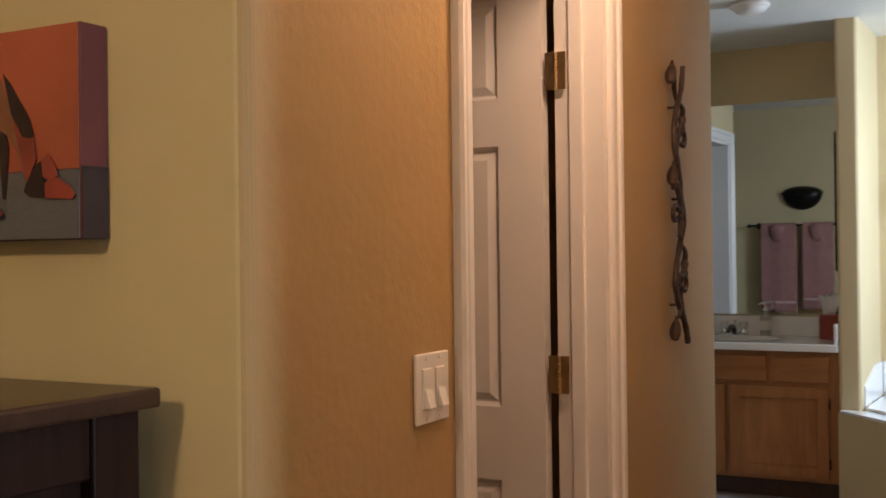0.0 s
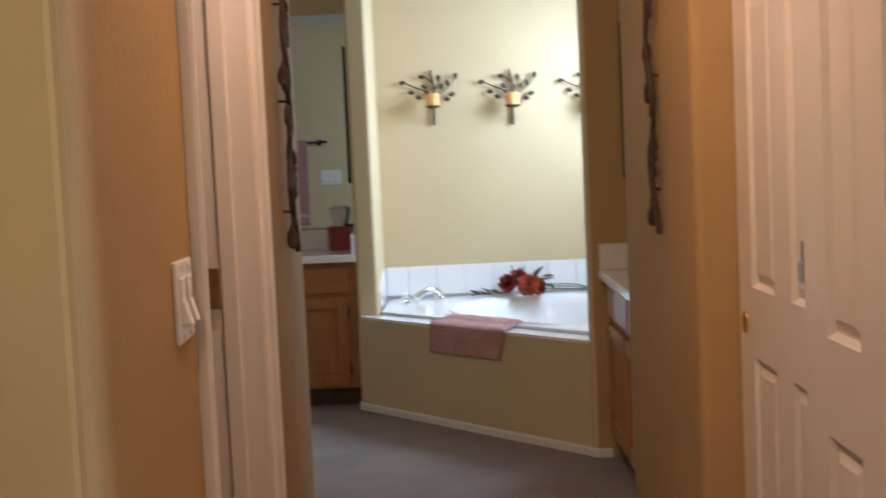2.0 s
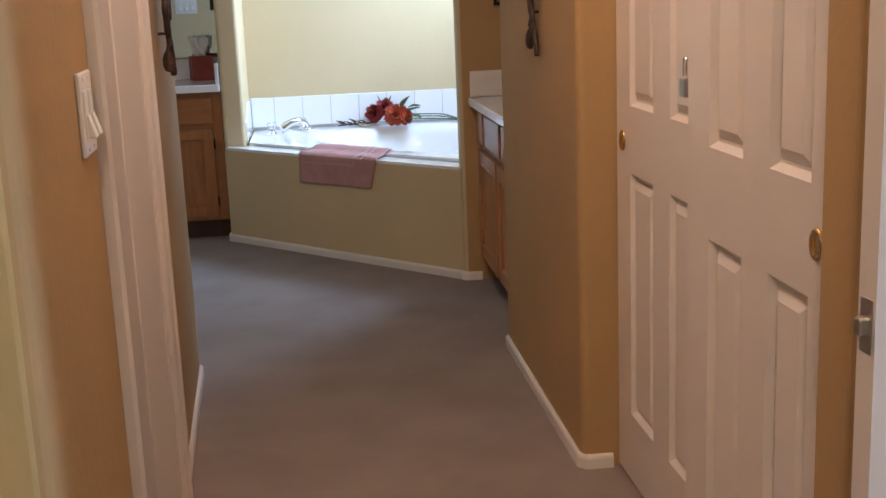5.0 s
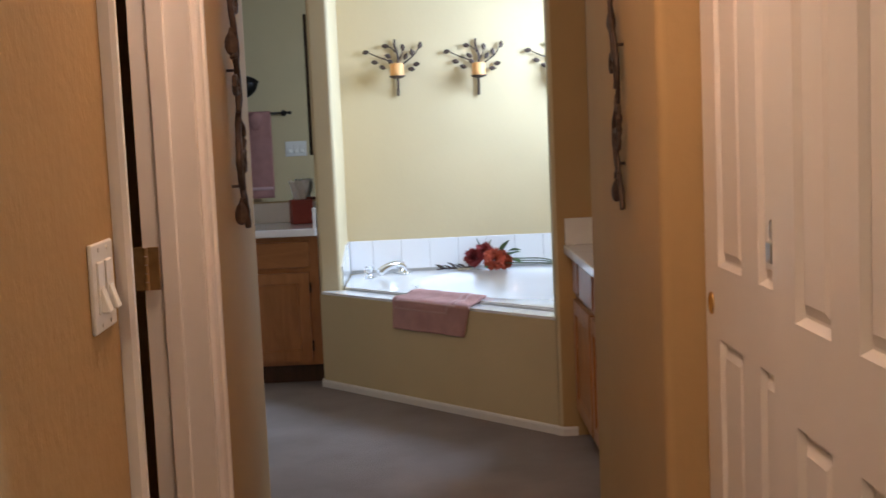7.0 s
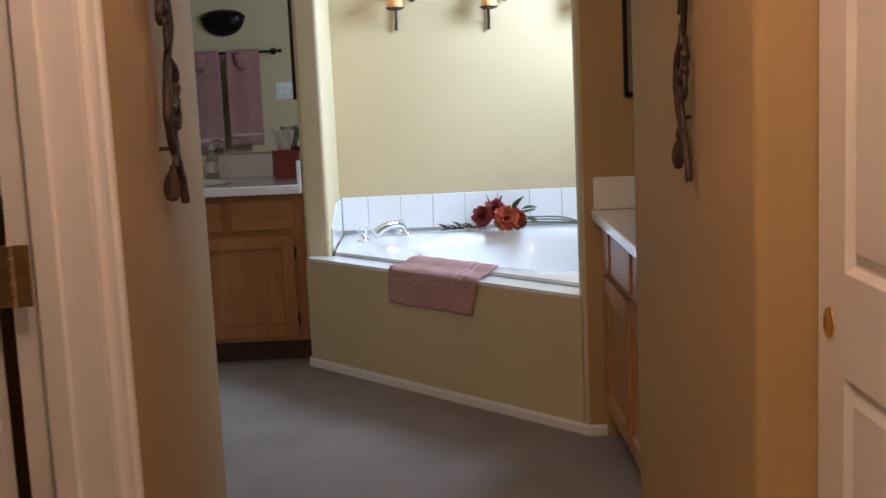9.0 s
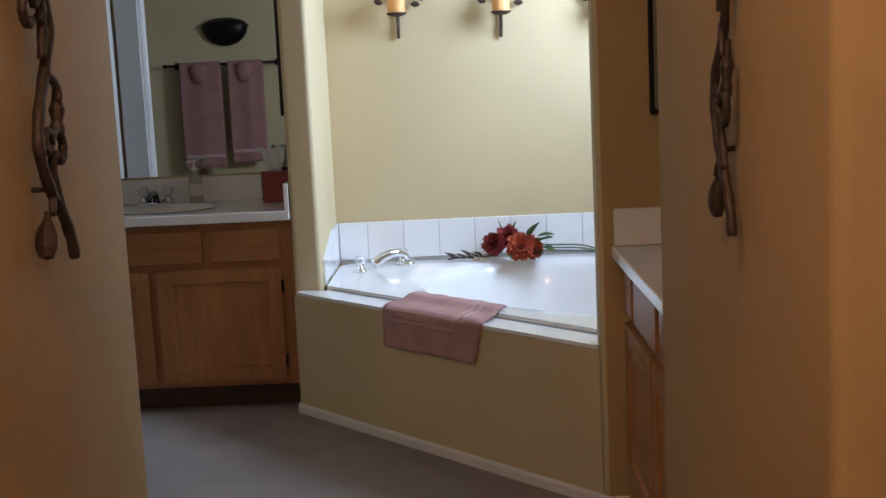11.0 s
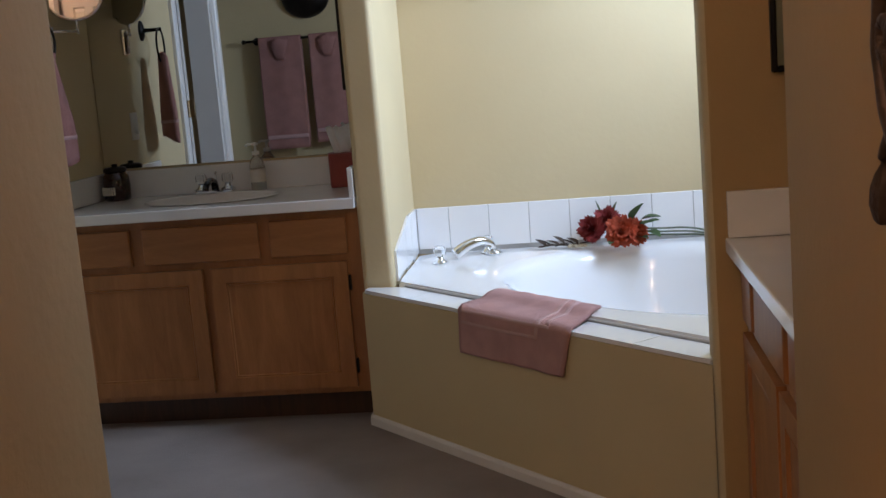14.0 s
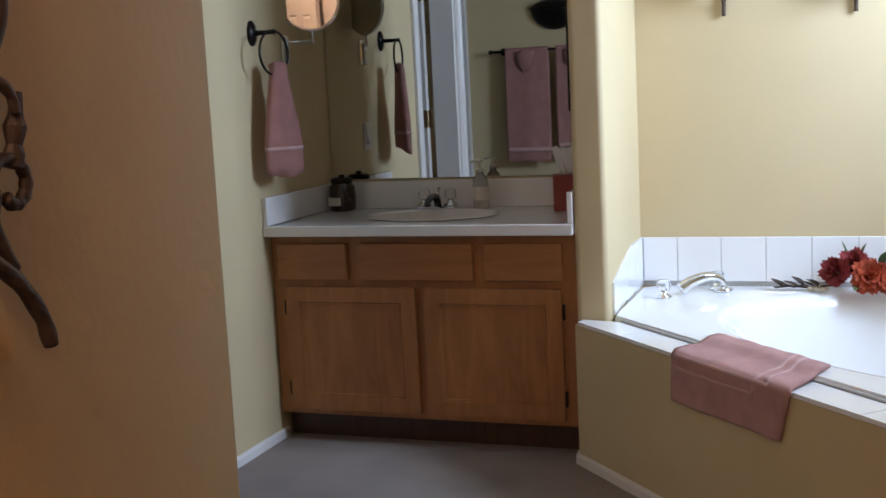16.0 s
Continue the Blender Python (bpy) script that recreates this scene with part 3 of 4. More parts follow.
tf = thing("tub_faucet", "chrome deck-mounted bathtub faucet with clear knobs", "faucet")
crystal_handle(tf, 1.330, 0.350, DECK + 0.001)
crystal_handle(tf, 1.488, 0.530, DECK + 0.001)
bm = bmesh.new()
turned(bm, [(0, 0), (0.033, 0), (0.034, 0.006), (0.026, 0.016), (0, 0.018)], pose(1.512, 0.490, DECK + 0.001), 20)
tube(bm, curve_pts([(1.512, 0.490, DECK + 0.010), (1.505, 0.484, DECK + 0.040), (1.468, 0.462, DECK + 0.056), (1.418, 0.432, DECK + 0.045), (1.378, 0.410, DECK + 0.020)]), [0.013 + 0.009 * k / 32 for k in range(33)], 14)
part("spout", bm, CHROME, tf, "curved chrome spout", True)

# ledge of tiles on the apron, and the bead of caulk behind them
ledge = thing("tub_ledge", "narrow ledge of white glazed tiles along the apron", "ledge")
ledge["kind"] = "structure"
L = (B - A).length
bm = bmesh.new()
prism(bm, [tuple(A + 0.004 * nrm + 0.01 * d), tuple(B + 0.004 * nrm - 0.004 * d), tuple(B + 0.112 * nrm - 0.004 * d), tuple(A + 0.112 * nrm + 0.09 * d), (1.122, 0.022)], LEDGE - 0.011, LEDGE - 0.002)
part("grout_bed", bm, GROUT, ledge, "grey grout")
n_t = 6
for i in range(n_t):
    u0, u1 = 0.012 + (L - 0.02) * i / n_t + 0.0012, 0.012 + (L - 0.02) * (i + 1) / n_t - 0.0012
    cut = max(0.0, 0.085 - u0)
    bm = bmesh.new()
    pts = [A + u0 * d + 0.003 * nrm, A + u1 * d + 0.003 * nrm, A + u1 * d + 0.108 * nrm, A + max(u0, 0.092 if cut else u0) * d + 0.108 * nrm]
    if cut:
        pts.append(Vector((1.125, 0.020)))
    prism(bm, [tuple(p) for p in pts], LEDGE - 0.010, LEDGE + 0.001 + 0.0006 * random.random())
    part("tile", bm, TILE, ledge)
bm = bmesh.new()
tube(bm, [(*(A + 0.116 * nrm + 0.09 * d), LEDGE + 0.003), (*(A + 0.116 * nrm + (L - 0.01) * d), LEDGE + 0.003)], 0.005, 8)
part("caulk_bead", bm, GROUT, ledge, "grey caulk bead")

# tiles round the tub
ts = thing("tub_tiles", "single course of white glazed six-inch wall tiles", "wall tiles")
ts["kind"] = "structure"
TZ0, TZ1 = 0.563, 0.715
part("grout_bed", boxed(1.211, 0.603, 0.54, 2.798, 0.6095, TZ1 - 0.001), GROUT, ts, "grey grout")
xs = [1.220] + [1.342 + 0.1525 * k for k in range(10)]
for x0, x1 in zip(xs, xs[1:]):
    x1 = min(x1, 2.795)
    bm = boxed(x0 + 0.0012, 0.598, TZ0 - 0.006, x1 - 0.0012, 0.605, TZ1, 0.0015)
    part("tile", bm, TILE, ts)
for y0, y1 in ((0.602, 0.452), (0.449, 0.299), (0.296, 0.080)):
    def top(y):
        return TZ1 if y > 0.40 else 0.638 + (TZ1 - 0.638) * max(0, (y - 0.08)) / 0.32
    bm = bmesh.new()
    vs = [(y0, top(y0)), (y1, top(y1)), (y1, 0.535), (y0, 0.548)]
    if y0 > 0.40 > y1:
        vs.insert(1, (0.40, TZ1))
    a = [bm.verts.new((1.2105, y, z)) for y, z in vs]
    b = [bm.verts.new((1.2185, y, z)) for y, z in vs]
    bm.faces.new(a)
    bm.faces.new(b)
    for i in range(len(vs)):
        j = (i + 1) % len(vs)
        bm.faces.new((a[i], a[j], b[j], b[i]))
    part("tile", bm, TILE, ts)


# ---- baseboards ----
def baseboard(pts, closed=False):
    """A white baseboard along a line of floor points; the room lies to the left of its run."""
    bm = bmesh.new()
    prof = [(0, 0), (0.011, 0), (0.011, 0.026), (0.008, 0.032), (0.004, 0.035), (0, 0.035)]
    P = [Vector(p) for p in pts]
    rows = []
    for i, p in enumerate(P):
        dirs = []
        if i > 0:
            dirs.append((p - P[i - 1]).normalized())
        if i < len(P) - 1:
            dirs.append((P[i + 1] - p).normalized())
        ns = [Vector((-q.y, q.x)) for q in dirs]
        m = sum(ns, Vector((0, 0)))
        m = m / max(0.2, m.dot(ns[0])) if len(ns) > 1 else m
        rows.append([bm.verts.new((*(p + o * m), FL + z)) for o, z in prof])
    for r, s in zip(rows, rows[1:]):
        for i in range(len(prof) - 1):
            bm.faces.new((r[i], s[i], s[i + 1], r[i + 1]))
    bm.faces.new(rows[0])
    bm.faces.new(rows[-1][::-1])
    ob = structure("baseboard", bm, TRIM, "white painted low baseboard on the carpet", "baseboard")
    return ob


baseboard([(2.200, -1.14), (2.146, -1.14), (2.130, -1.128), tuple(B), tuple(A), (1.105, 0.03)])
baseboard([(2.75, -2.06), (2.163, -2.06), (2.148, -2.075), (2.148, -3.110), (2.163, -3.125), (2.225, -3.125)][::-1])
baseboard([(hall_x(-3.112), -3.112), (hall_x(-2.16), -2.16), (hall_x(-2.14) - 0.02, -2.14), (-0.25, -2.14)][::-1])
baseboard([(0.0, 0.10), (0.0, -0.345)])
baseboard([(hall_x(-4.56), -4.56), (hall_x(-4.008), -4.008)][::-1])
baseboard([(-2.09, -4.58), (hall_x(-4.58) - 0.02, -4.58)][::-1])


# ---- terry bath mat draped over the ledge ----
def drape(rows, thick, name, material, parent, smooth=True):
    """A cloth sheet from rows of points, given a thickness."""
    bm = bmesh.new()
    g = [[bm.verts.new(p) for p in r] for r in rows]
    for r, s in zip(g, g[1:]):
        for i in range(len(r) - 1):
            bm.faces.new((r[i], r[i + 1], s[i + 1], s[i]))
    ob = part(name, bm, material, parent, smooth=smooth)
    so = ob.modifiers.new("thick", "SOLIDIFY")
    so.thickness, so.offset = thick, 0
    return ob


def on_apron(u, v, z):
    q = A + u * d + v * nrm
    return Vector((q.x, q.y, z))


def mat_point(a, b):
    """a: 0 left to 1 right; b: 0 at the back on the deck, 1 at the hanging hem."""
    k = min(1.0, b / 0.62)
    ul, ur = 0.487 + 0.051 * k + 0.010 * b, 0.945 + 0.088 * k - 0.035 * max(0.0, b - 0.62) / 0.38
    u = ul + (ur - ul) * a
    back_v = 0.192
    s = b * (back_v + 0.132)
    wob = 0.003 * math.sin(7 * a + 3 * b) + 0.0015 * math.sin(23 * a - 9 * b)
    if s < back_v - 0.012:
        v = back_v - s
        z = (DECK if v > 0.12 else LEDGE) + 0.008
        if 0.105 < v < 0.145:
            z = LEDGE + 0.008 + (DECK - LEDGE) * (v - 0.105) / 0.04
        return on_apron(u, v, z + abs(wob))
    k = s - (back_v - 0.012)
    r = 0.018
    if k < r * 1.57:
        th = k / r
        return on_apron(u, 0.012 - r * math.sin(th), LEDGE + 0.009 - r * (1 - math.cos(th)))
    h = k - r * 1.57
    return on_apron(u, -0.0065 - 0.25 * h * 0.12 + wob, LEDGE + 0.009 - r - h)


bmat = thing("bath_mat", "dusty rose terry bath mat draped over the tub ledge", "bath mat")
drape([[mat_point(a / 24, b / 40) for a in range(25)] for b in range(41)], 0.008, "cloth", MATPILE, bmat)


def band(a0, a1, b0, b1, na, nb):
    rows = []
    for j in range(nb + 1):
        r = []
        for i in range(na + 1):
            a, b = a0 + (a1 - a0) * i / na, b0 + (b1 - b0) * j / nb
            e = 0.01
            p = mat_point(a, b)
            n = (mat_point(min(1, a + e), b) - mat_point(max(0, a - e), b)).cross(mat_point(a, min(1, b + e)) - mat_point(a, max(0, b - e))).normalized()
            if n.z < -0.2 or n.dot(Vector((*(-nrm), 0.6))) < 0:
                n = -n
            r.append(p + 0.0042 * n)
        rows.append(r)
    return rows


for a0, a1, b0, b1, na, nb in ((0.03, 0.83, 0.60, 0.625, 24, 4), (0.03, 0.75, 0.70, 0.725, 24, 4), (0.80, 0.83, 0.02, 0.60, 3, 24), (0.72, 0.75, 0.02, 0.70, 3, 24)):
    drape(band(a0, a1, b0, b1, na, nb), 0.003, "woven_band", TOWELB, bmat)


# ---- flowers on the back of the tub ----
REDP = mat("dark_red_petal", (0.22, 0.022, 0.020), 0.7, vary=0.3, scale=30)
ORANGEP = mat("burnt_orange_petal", (0.40, 0.065, 0.024), 0.7, vary=0.3, scale=30)
LEAFG = mat("muted_green_leaf", (0.075, 0.12, 0.045), 0.6, vary=0.3, scale=25)
STEMG = mat("grey_green_stem", (0.13, 0.15, 0.10), 0.6, vary=0.2, scale=25)
TWIG = mat("dried_brown_leaf", (0.065, 0.045, 0.035), 0.85, vary=0.4, scale=30)
SHELLM = mat("cream_dried_bud", (0.50, 0.42, 0.30), 0.7, vary=0.2, scale=30)


def petal(bm, m, w, h, curl):
    rows = []
    for j in range(5):
        t = j / 4
        half = w * math.sin(math.pi * (0.12 + 0.76 * t)) * 0.5
        rows.append([bm.verts.new(m @ Vector((half * s, curl * t * t + 0.25 * half * abs(s) * (1 - t), h * t + 0.004 * math.sin(9 * s + 5 * t)))) for s in (-1, -0.5, 0, 0.5, 1)])
    for r, q in zip(rows, rows[1:]):
        for i in range(4):
            bm.faces.new((r[i], r[i + 1], q[i + 1], q[i]))


def rose(parent, place, size, material, face, label):
    bm = bmesh.new()
    rot = face.to_track_quat("Z", "Y").to_matrix().to_4x4()
    for ring, (n, rad, tilt, hh) in enumerate(((5, 0.05, 5, 0.75), (7, 0.16, 22, 0.8), (9, 0.30, 42, 0.85), (11, 0.40, 66, 0.8), (9, 0.42, 88, 0.72))):
        for i in range(n):
            a = 360 * i / n + ring * 23 + random.uniform(-8, 8)
            m = rot @ pose(0, 0, 0, 0, 0, a) @ pose(0, -rad * size * 0.35, 0.02 * size, tilt + random.uniform(-7, 7), 0, 0)
            petal(bm, m, size * random.uniform(0.5, 0.68), size * hh * random.uniform(0.85, 1.1), -0.12 * size)
    ob = part("rose", bm, material, parent, label)
    ob.location = place
    return ob


def leaf(parent, place, length, width, aim, material, label=""):
    bm = bmesh.new()
    rows = []
    for j in range(7):
        t = j / 6
        half = width * math.sin(math.pi * min(0.98, 0.05 + 0.9 * t ** 0.8)) * 0.5
        rows.append([bm.verts.new((s * half, length * t, 0.18 * half * abs(s) * 2 - 0.12 * length * t * t)) for s in (-1, 0, 1)])
    for r, q in zip(rows, rows[1:]):
        for i in range(2):
            bm.faces.new((r[i], r[i + 1], q[i + 1], q[i]))
    ob = part("leaf", bm, material, parent, label)
    so = ob.modifiers.new("thick", "SOLIDIFY")
    so.thickness = 0.0008
    ob.matrix_local = Matrix.Translation(place) @ Vector(aim).to_track_quat("Y", "Z").to_matrix().to_4x4()
    return ob


fb = thing("flower_bunch", "bunch of red and orange artificial roses lying on the tub deck", "flowers")
fz = DECK + 0.004
rose(fb, (1.885, 0.50, fz + 0.062), 0.060, REDP, Vector((-0.6, -0.75, 0.45)), "dark red rose")
rose(fb, (1.935, 0.525, fz + 0.085), 0.058, REDP, Vector((-0.1, -0.7, 0.8)), "dark red rose")
rose(fb, (1.985, 0.475, fz + 0.052), 0.066, ORANGEP, Vector((0.15, -0.95, 0.35)), "burnt orange rose")
rose(fb, (2.030, 0.485, fz + 0.045), 0.056, ORANGEP, Vector((0.5, -0.85, 0.2)), "burnt orange rose")
for p, ln, wd, aim in (((2.025, 0.50, fz + 0.085), 0.085, 0.065, (0.35, -0.25, 0.7)), ((2.055, 0.48, fz + 0.07), 0.080, 0.06, (0.7, -0.5, 0.35)), ((2.075, 0.465, fz + 0.05), 0.07, 0.05, (0.6, -0.7, -0.1)), ((2.06, 0.50, fz + 0.09), 0.07, 0.055, (0.9, -0.2, 0.2)),
                       ((1.915, 0.54, fz + 0.10), 0.065, 0.03, (-0.15, 0.0, 0.95)), ((1.96, 0.545, fz + 0.10), 0.055, 0.03, (0.15, 0.05, 0.9)), ((1.955, 0.46, fz + 0.02), 0.05, 0.03, (-0.2, -0.6, 0.05)), ((2.05, 0.47, fz + 0.03), 0.055, 0.035, (0.3, -0.7, 0.1))):
    leaf(fb, p, ln, wd, aim, LEAFG, "muted green leaf")
for y, z in ((0.50, 0.045), (0.525, 0.030), (0.515, 0.055)):
    bm = bmesh.new()
    tube(bm, curve_pts([(2.0, y, fz + z), (2.12, y + 0.01, fz + z - 0.006), (2.25, y + 0.012, fz + z - 0.014), (2.36, y + 0.005, fz + 0.005)]), 0.0035, 7)
    part("stem", bm, STEMG, fb, "grey-green stem", True)
dg = thing("dried_spray", "spray of dried brown leaves and cream buds on the tub deck", "dried leaves")
for k in range(9):
    x = 1.69 + 0.135 * k / 8
    leaf(dg, (x, 0.505 + 0.012 * math.sin(3 * k), fz + 0.006 + 0.005 * (k % 3)), 0.055, 0.028, (math.cos(2.1 * k) * 0.9, 0.4 * math.sin(1.7 * k), 0.25 + 0.1 * (k % 2)), TWIG, "curled brown leaf")
for k in range(6):
    bm = bmesh.new()
    turned(bm, [(0, -0.008), (0.006, -0.005), (0.008, 0.0), (0.005, 0.006), (0, 0.009)], pose(1.795 + 0.011 * k, 0.478 + 0.007 * (k % 2), fz + 0.009, 40 * k, 30, 0), 10)
    part("bud", bm, SHELLM, dg, "cream dried bud", True)
bm = bmesh.new()
tube(bm, curve_pts([(1.68, 0.51, fz + 0.008), (1.74, 0.50, fz + 0.014), (1.80, 0.495, fz + 0.012), (1.88, 0.50, fz + 0.02)]), 0.003, 7)
part("twig", bm, TWIG, dg, "thin brown twig", True)


# ---- candle sconces ----
def sconce(x):
    m = pose(x, 0.609, 1.490)
    e = thing("candle_sconce", "wrought iron branch wall sconce with an amber pillar candle", "wall sconce", "candle sconces", m)
    def br(name, ctrl, r0, r1):
        bm = bmesh.new()
        pts = curve_pts(ctrl, 6)
        tube(bm, pts, [r0 + (r1 - r0) * i / (len(pts) - 1) for i in range(len(pts))], 8)
        part(name, bm, IRON, e, smooth=True)
    y = -0.012
    br("trunk", [(0.002, y, -0.012), (0.004, y, 0.06), (0.0, y, 0.13), (0.010, y - 0.004, 0.19), (-0.006, y, 0.25), (-0.006, y, 0.285)], 0.0075, 0.0055)
    br("branch", [(0.0, y, 0.13), (-0.045, y - 0.008, 0.175), (-0.095, y - 0.008, 0.195), (-0.150, y - 0.006, 0.222)], 0.0055, 0.003)
    br("branch", [(0.0, y, 0.13), (0.05, y - 0.008, 0.165), (0.095, y - 0.008, 0.20), (0.122, y - 0.006, 0.240)], 0.0055, 0.003)
    br("twig", [(0.008, y, 0.17), (0.03, y - 0.006, 0.205), (0.035, y - 0.004, 0.235)], 0.004, 0.0025)
    br("twig", [(0.0, y, 0.215), (-0.025, y - 0.005, 0.24), (-0.050, y - 0.004, 0.250)], 0.004, 0.0025)
    br("arm", [(0.003, y, 0.02), (0.003, -0.05, 0.045), (0.003, -0.075, 0.085)], 0.005, 0.005)
    lv = ((-0.160, 0.222, 100), (-0.115, 0.168, 80), (-0.075, 0.140, 70), (-0.055, 0.250, 85), (-0.042, 0.197, 60), (0.036, 0.240, 10), (0.050, 0.192, -30), (0.083, 0.212, 5), (0.128, 0.248, -10), (0.105, 0.150, -80), (0.078, 0.125, -95), (-0.030, 0.165, 50))
    for lx, lz, a in lv:
        bm = bmesh.new()
        rows = []
        for j in range(6):
            t = j / 5
            half = 0.0125 * math.sin(math.pi * (0.06 + 0.88 * t))
            rows.append([bm.verts.new((s * half, -0.004 * (1 - abs(s)), -0.019 + 0.038 * t)) for s in (-1, 0, 1)])
        for r, q in zip(rows, rows[1:]):
            for i in range(2):
                bm.faces.new((r[i], r[i + 1], q[i + 1], q[i]))
        ob = part("leaf", bm, IRON, e)
        so = ob.modifiers.new("thick", "SOLIDIFY")
        so.thickness = 0.003
        ob.matrix_local = pose(lx, -0.020, lz, 0, -a, 0)
    bm = bmesh.new()
    turned(bm, [(0, 0), (0.018, 0.0), (0.036, 0.006), (0.043, 0.013), (0.041, 0.015), (0.033, 0.010), (0, 0.008)], pose(0.003, -0.080, 0.075), 24)
    part("candle_dish", bm, IRON, e, "round iron candle dish", True)
    bm = bmesh.new()
    turned(bm, [(0, 0), (0.034, 0.0), (0.035, 0.004), (0.035, 0.066), (0.032, 0.070), (0.024, 0.068), (0, 0.064)], pose(0.003, -0.080, 0.084), 24)
    cd = part("candle", bm, WAX, e, "amber pillar candle", True)
    cd.data.set_sharp_from_angle(angle=radians(50))
    bm = bmesh.new()
    tube(bm, [(0.003, -0.080, 0.146), (0.004, -0.080, 0.158)], 0.0012, 6)
    part("wick", bm, BLACK, cd, "black wick")
    return e


sc = sconce(1.515)
copy_thing(sc, pose(1.942, 0.609, 1.477))
copy_thing(sc, pose(2.370, 0.609, 1.466))


# ---- iron vine wall hangings: local x runs along the wall, y out of it ----
def vine(m):
    e = thing("iron_vine", "long wrought iron vine wall hanging with curls and pine cones", "wall hanging", "iron vines", m)
    def br(name, ctrl, r0, r1=None):
        bm = bmesh.new()
        pts = curve_pts(ctrl, 7)
        n = len(pts) - 1
        r1 = r1 or r0
        tube(bm, pts, [0.88 * (r0 + (r1 - r0) * i / n) * (1 + 0.07 * math.sin(5.3 * i)) for i in range(n + 1)], 9)
        part(name, bm, IRON, e, smooth=True)
    def curl(name, cx, cz, r, a0, turn, y=-0.028):
        br(name, [(cx + r * (1 - 0.55 * k / 8) * math.cos(radians(a0 + turn * k / 8)), y, cz + r * (1 - 0.55 * k / 8) * math.sin(radians(a0 + turn * k / 8))) for k in range(9)], 0.0070, 0.0085)
    def cone(x, z, tilt):
        bm = bmesh.new()
        turned(bm, [(0, -0.030), (0.011, -0.026), (0.0165, -0.012), (0.0165, 0.004), (0.012, 0.018), (0.006, 0.028), (0.004, 0.040)], seg=10)
        for k, v in enumerate(bm.verts):
            if k % 2:
                v.co.x *= 0.86
                v.co.y *= 0.86
        ob = part("cone", bm, IRON, e, "iron pine cone")
        ob.matrix_local = pose(x, -0.024, z, 0, tilt, 0)
    def bud(x, z, tilt):
        bm = bmesh.new()
        turned(bm, [(0, -0.042), (0.010, -0.040), (0.011, -0.026), (0.008, -0.018), (0.011, -0.006), (0.012, 0.0), (0.008, 0.010), (0.006, 0.034)], seg=10)
        ob = part("bud", bm, IRON, e, "iron bud")
        ob.matrix_local = pose(x, -0.026, z, 0, tilt, 0)
    y = -0.026
    br("main_stem", [(0.055, y, 0.77), (0.030, y, 0.70), (-0.020, y, 0.64), (-0.045, y, 0.56), (-0.025, y - 0.006, 0.47), (0.018, y, 0.40), (0.042, y, 0.34), (0.012, y + 0.004, 0.27), (-0.038, y, 0.215), (-0.050, y, 0.165), (-0.018, y, 0.110), (0.030, y, 0.070), (0.060, y, 0.030), (0.070, y, 0.0)], 0.0088, 0.0100)
    br("second_stem", [(-0.055, y - 0.004, 0.745), (-0.010, y + 0.006, 0.69), (0.020, y, 0.655)], 0.009, 0.007)
    br("second_stem", [(0.000, y, 0.295), (0.012, y, 0.345), (-0.012, y - 0.004, 0.40), (-0.040, y, 0.45), (-0.052, y, 0.425)], 0.008, 0.010)
    br("second_stem", [(0.025, y, 0.085), (0.002, y, 0.13), (0.002, y - 0.004, 0.165)], 0.008, 0.008)
    br("second_stem", [(-0.03, y, 0.52), (0.0, y, 0.57), (0.012, y - 0.004, 0.60)], 0.008, 0.008)
    curl("curl", 0.030, 0.165, 0.032, 165, -300)
    curl("curl", -0.018, 0.175, 0.020, 10, 300)
    curl("curl", 0.035, 0.565, 0.032, 165, -300)
    curl("curl", -0.050, 0.355, 0.030, 20, 290)
    curl("curl", 0.000, 0.360, 0.018, 160, -280)
    br("twig", [(0.010, y, 0.275), (0.035, y - 0.006, 0.255), (0.042, y - 0.006, 0.235)], 0.0075, 0.006)
    bud(0.047, 0.222, 12)
    br("twig", [(0.0, y, 0.665), (0.028, y - 0.006, 0.650), (0.034, y - 0.006, 0.635)], 0.0075, 0.006)
    bud(0.040, 0.622, 12)
    br("twig", [(-0.010, y, 0.10), (-0.030, y - 0.004, 0.075)], 0.007, 0.006)
    cone(-0.045, 0.042, 18)
    cone(-0.052, 0.462, 14)
    br("twig", [(-0.020, y, 0.52), (-0.04, y - 0.004, 0.49)], 0.007, 0.006)
    cone(-0.058, 0.735, 20)
    for x, z in ((-0.018, 0.11), (0.018, 0.40), (-0.012, 0.65)):
        bm = bmesh.new()
        tube(bm, [(x, 0.0, z), (x, -0.022, z)], 0.004, 8)
        part("wall_pin", bm, IRON, e, "iron hanging pin")
    return e


lw = math.degrees(math.atan(0.0472))
vl = vine(pose(hall_x(-2.645) + 0.001, -2.645, 1.036, 0, 0, 90 + lw))
copy_thing(vl, pose(2.147, -2.715, 1.052, 0, 0, -90) @ Matrix.Diagonal((0.8, 0.78, 1.0, 1.0)))


# ---- towels ----
def hanging(name, w, drop_front, drop_back, bar_r=0.010, waves=0.003, folds=1.5, gap=0.014):
    """Rows of points for a cloth hung over a bar along x at the origin, front towards -y."""
    rows = []
    seq = [("b", drop_back * (1 - k / 10)) for k in range(10)] + [("t", a) for a in range(0, 181, 30)] + [("f", drop_front * k / 24) for k in range(1, 25)]
    for kind, v in seq:
        r = []
        for i in range(25):
            s = i / 24
            x = (s - 0.5) * w
            wob = waves * math.sin(2 * math.pi * folds * s + 0.6) 
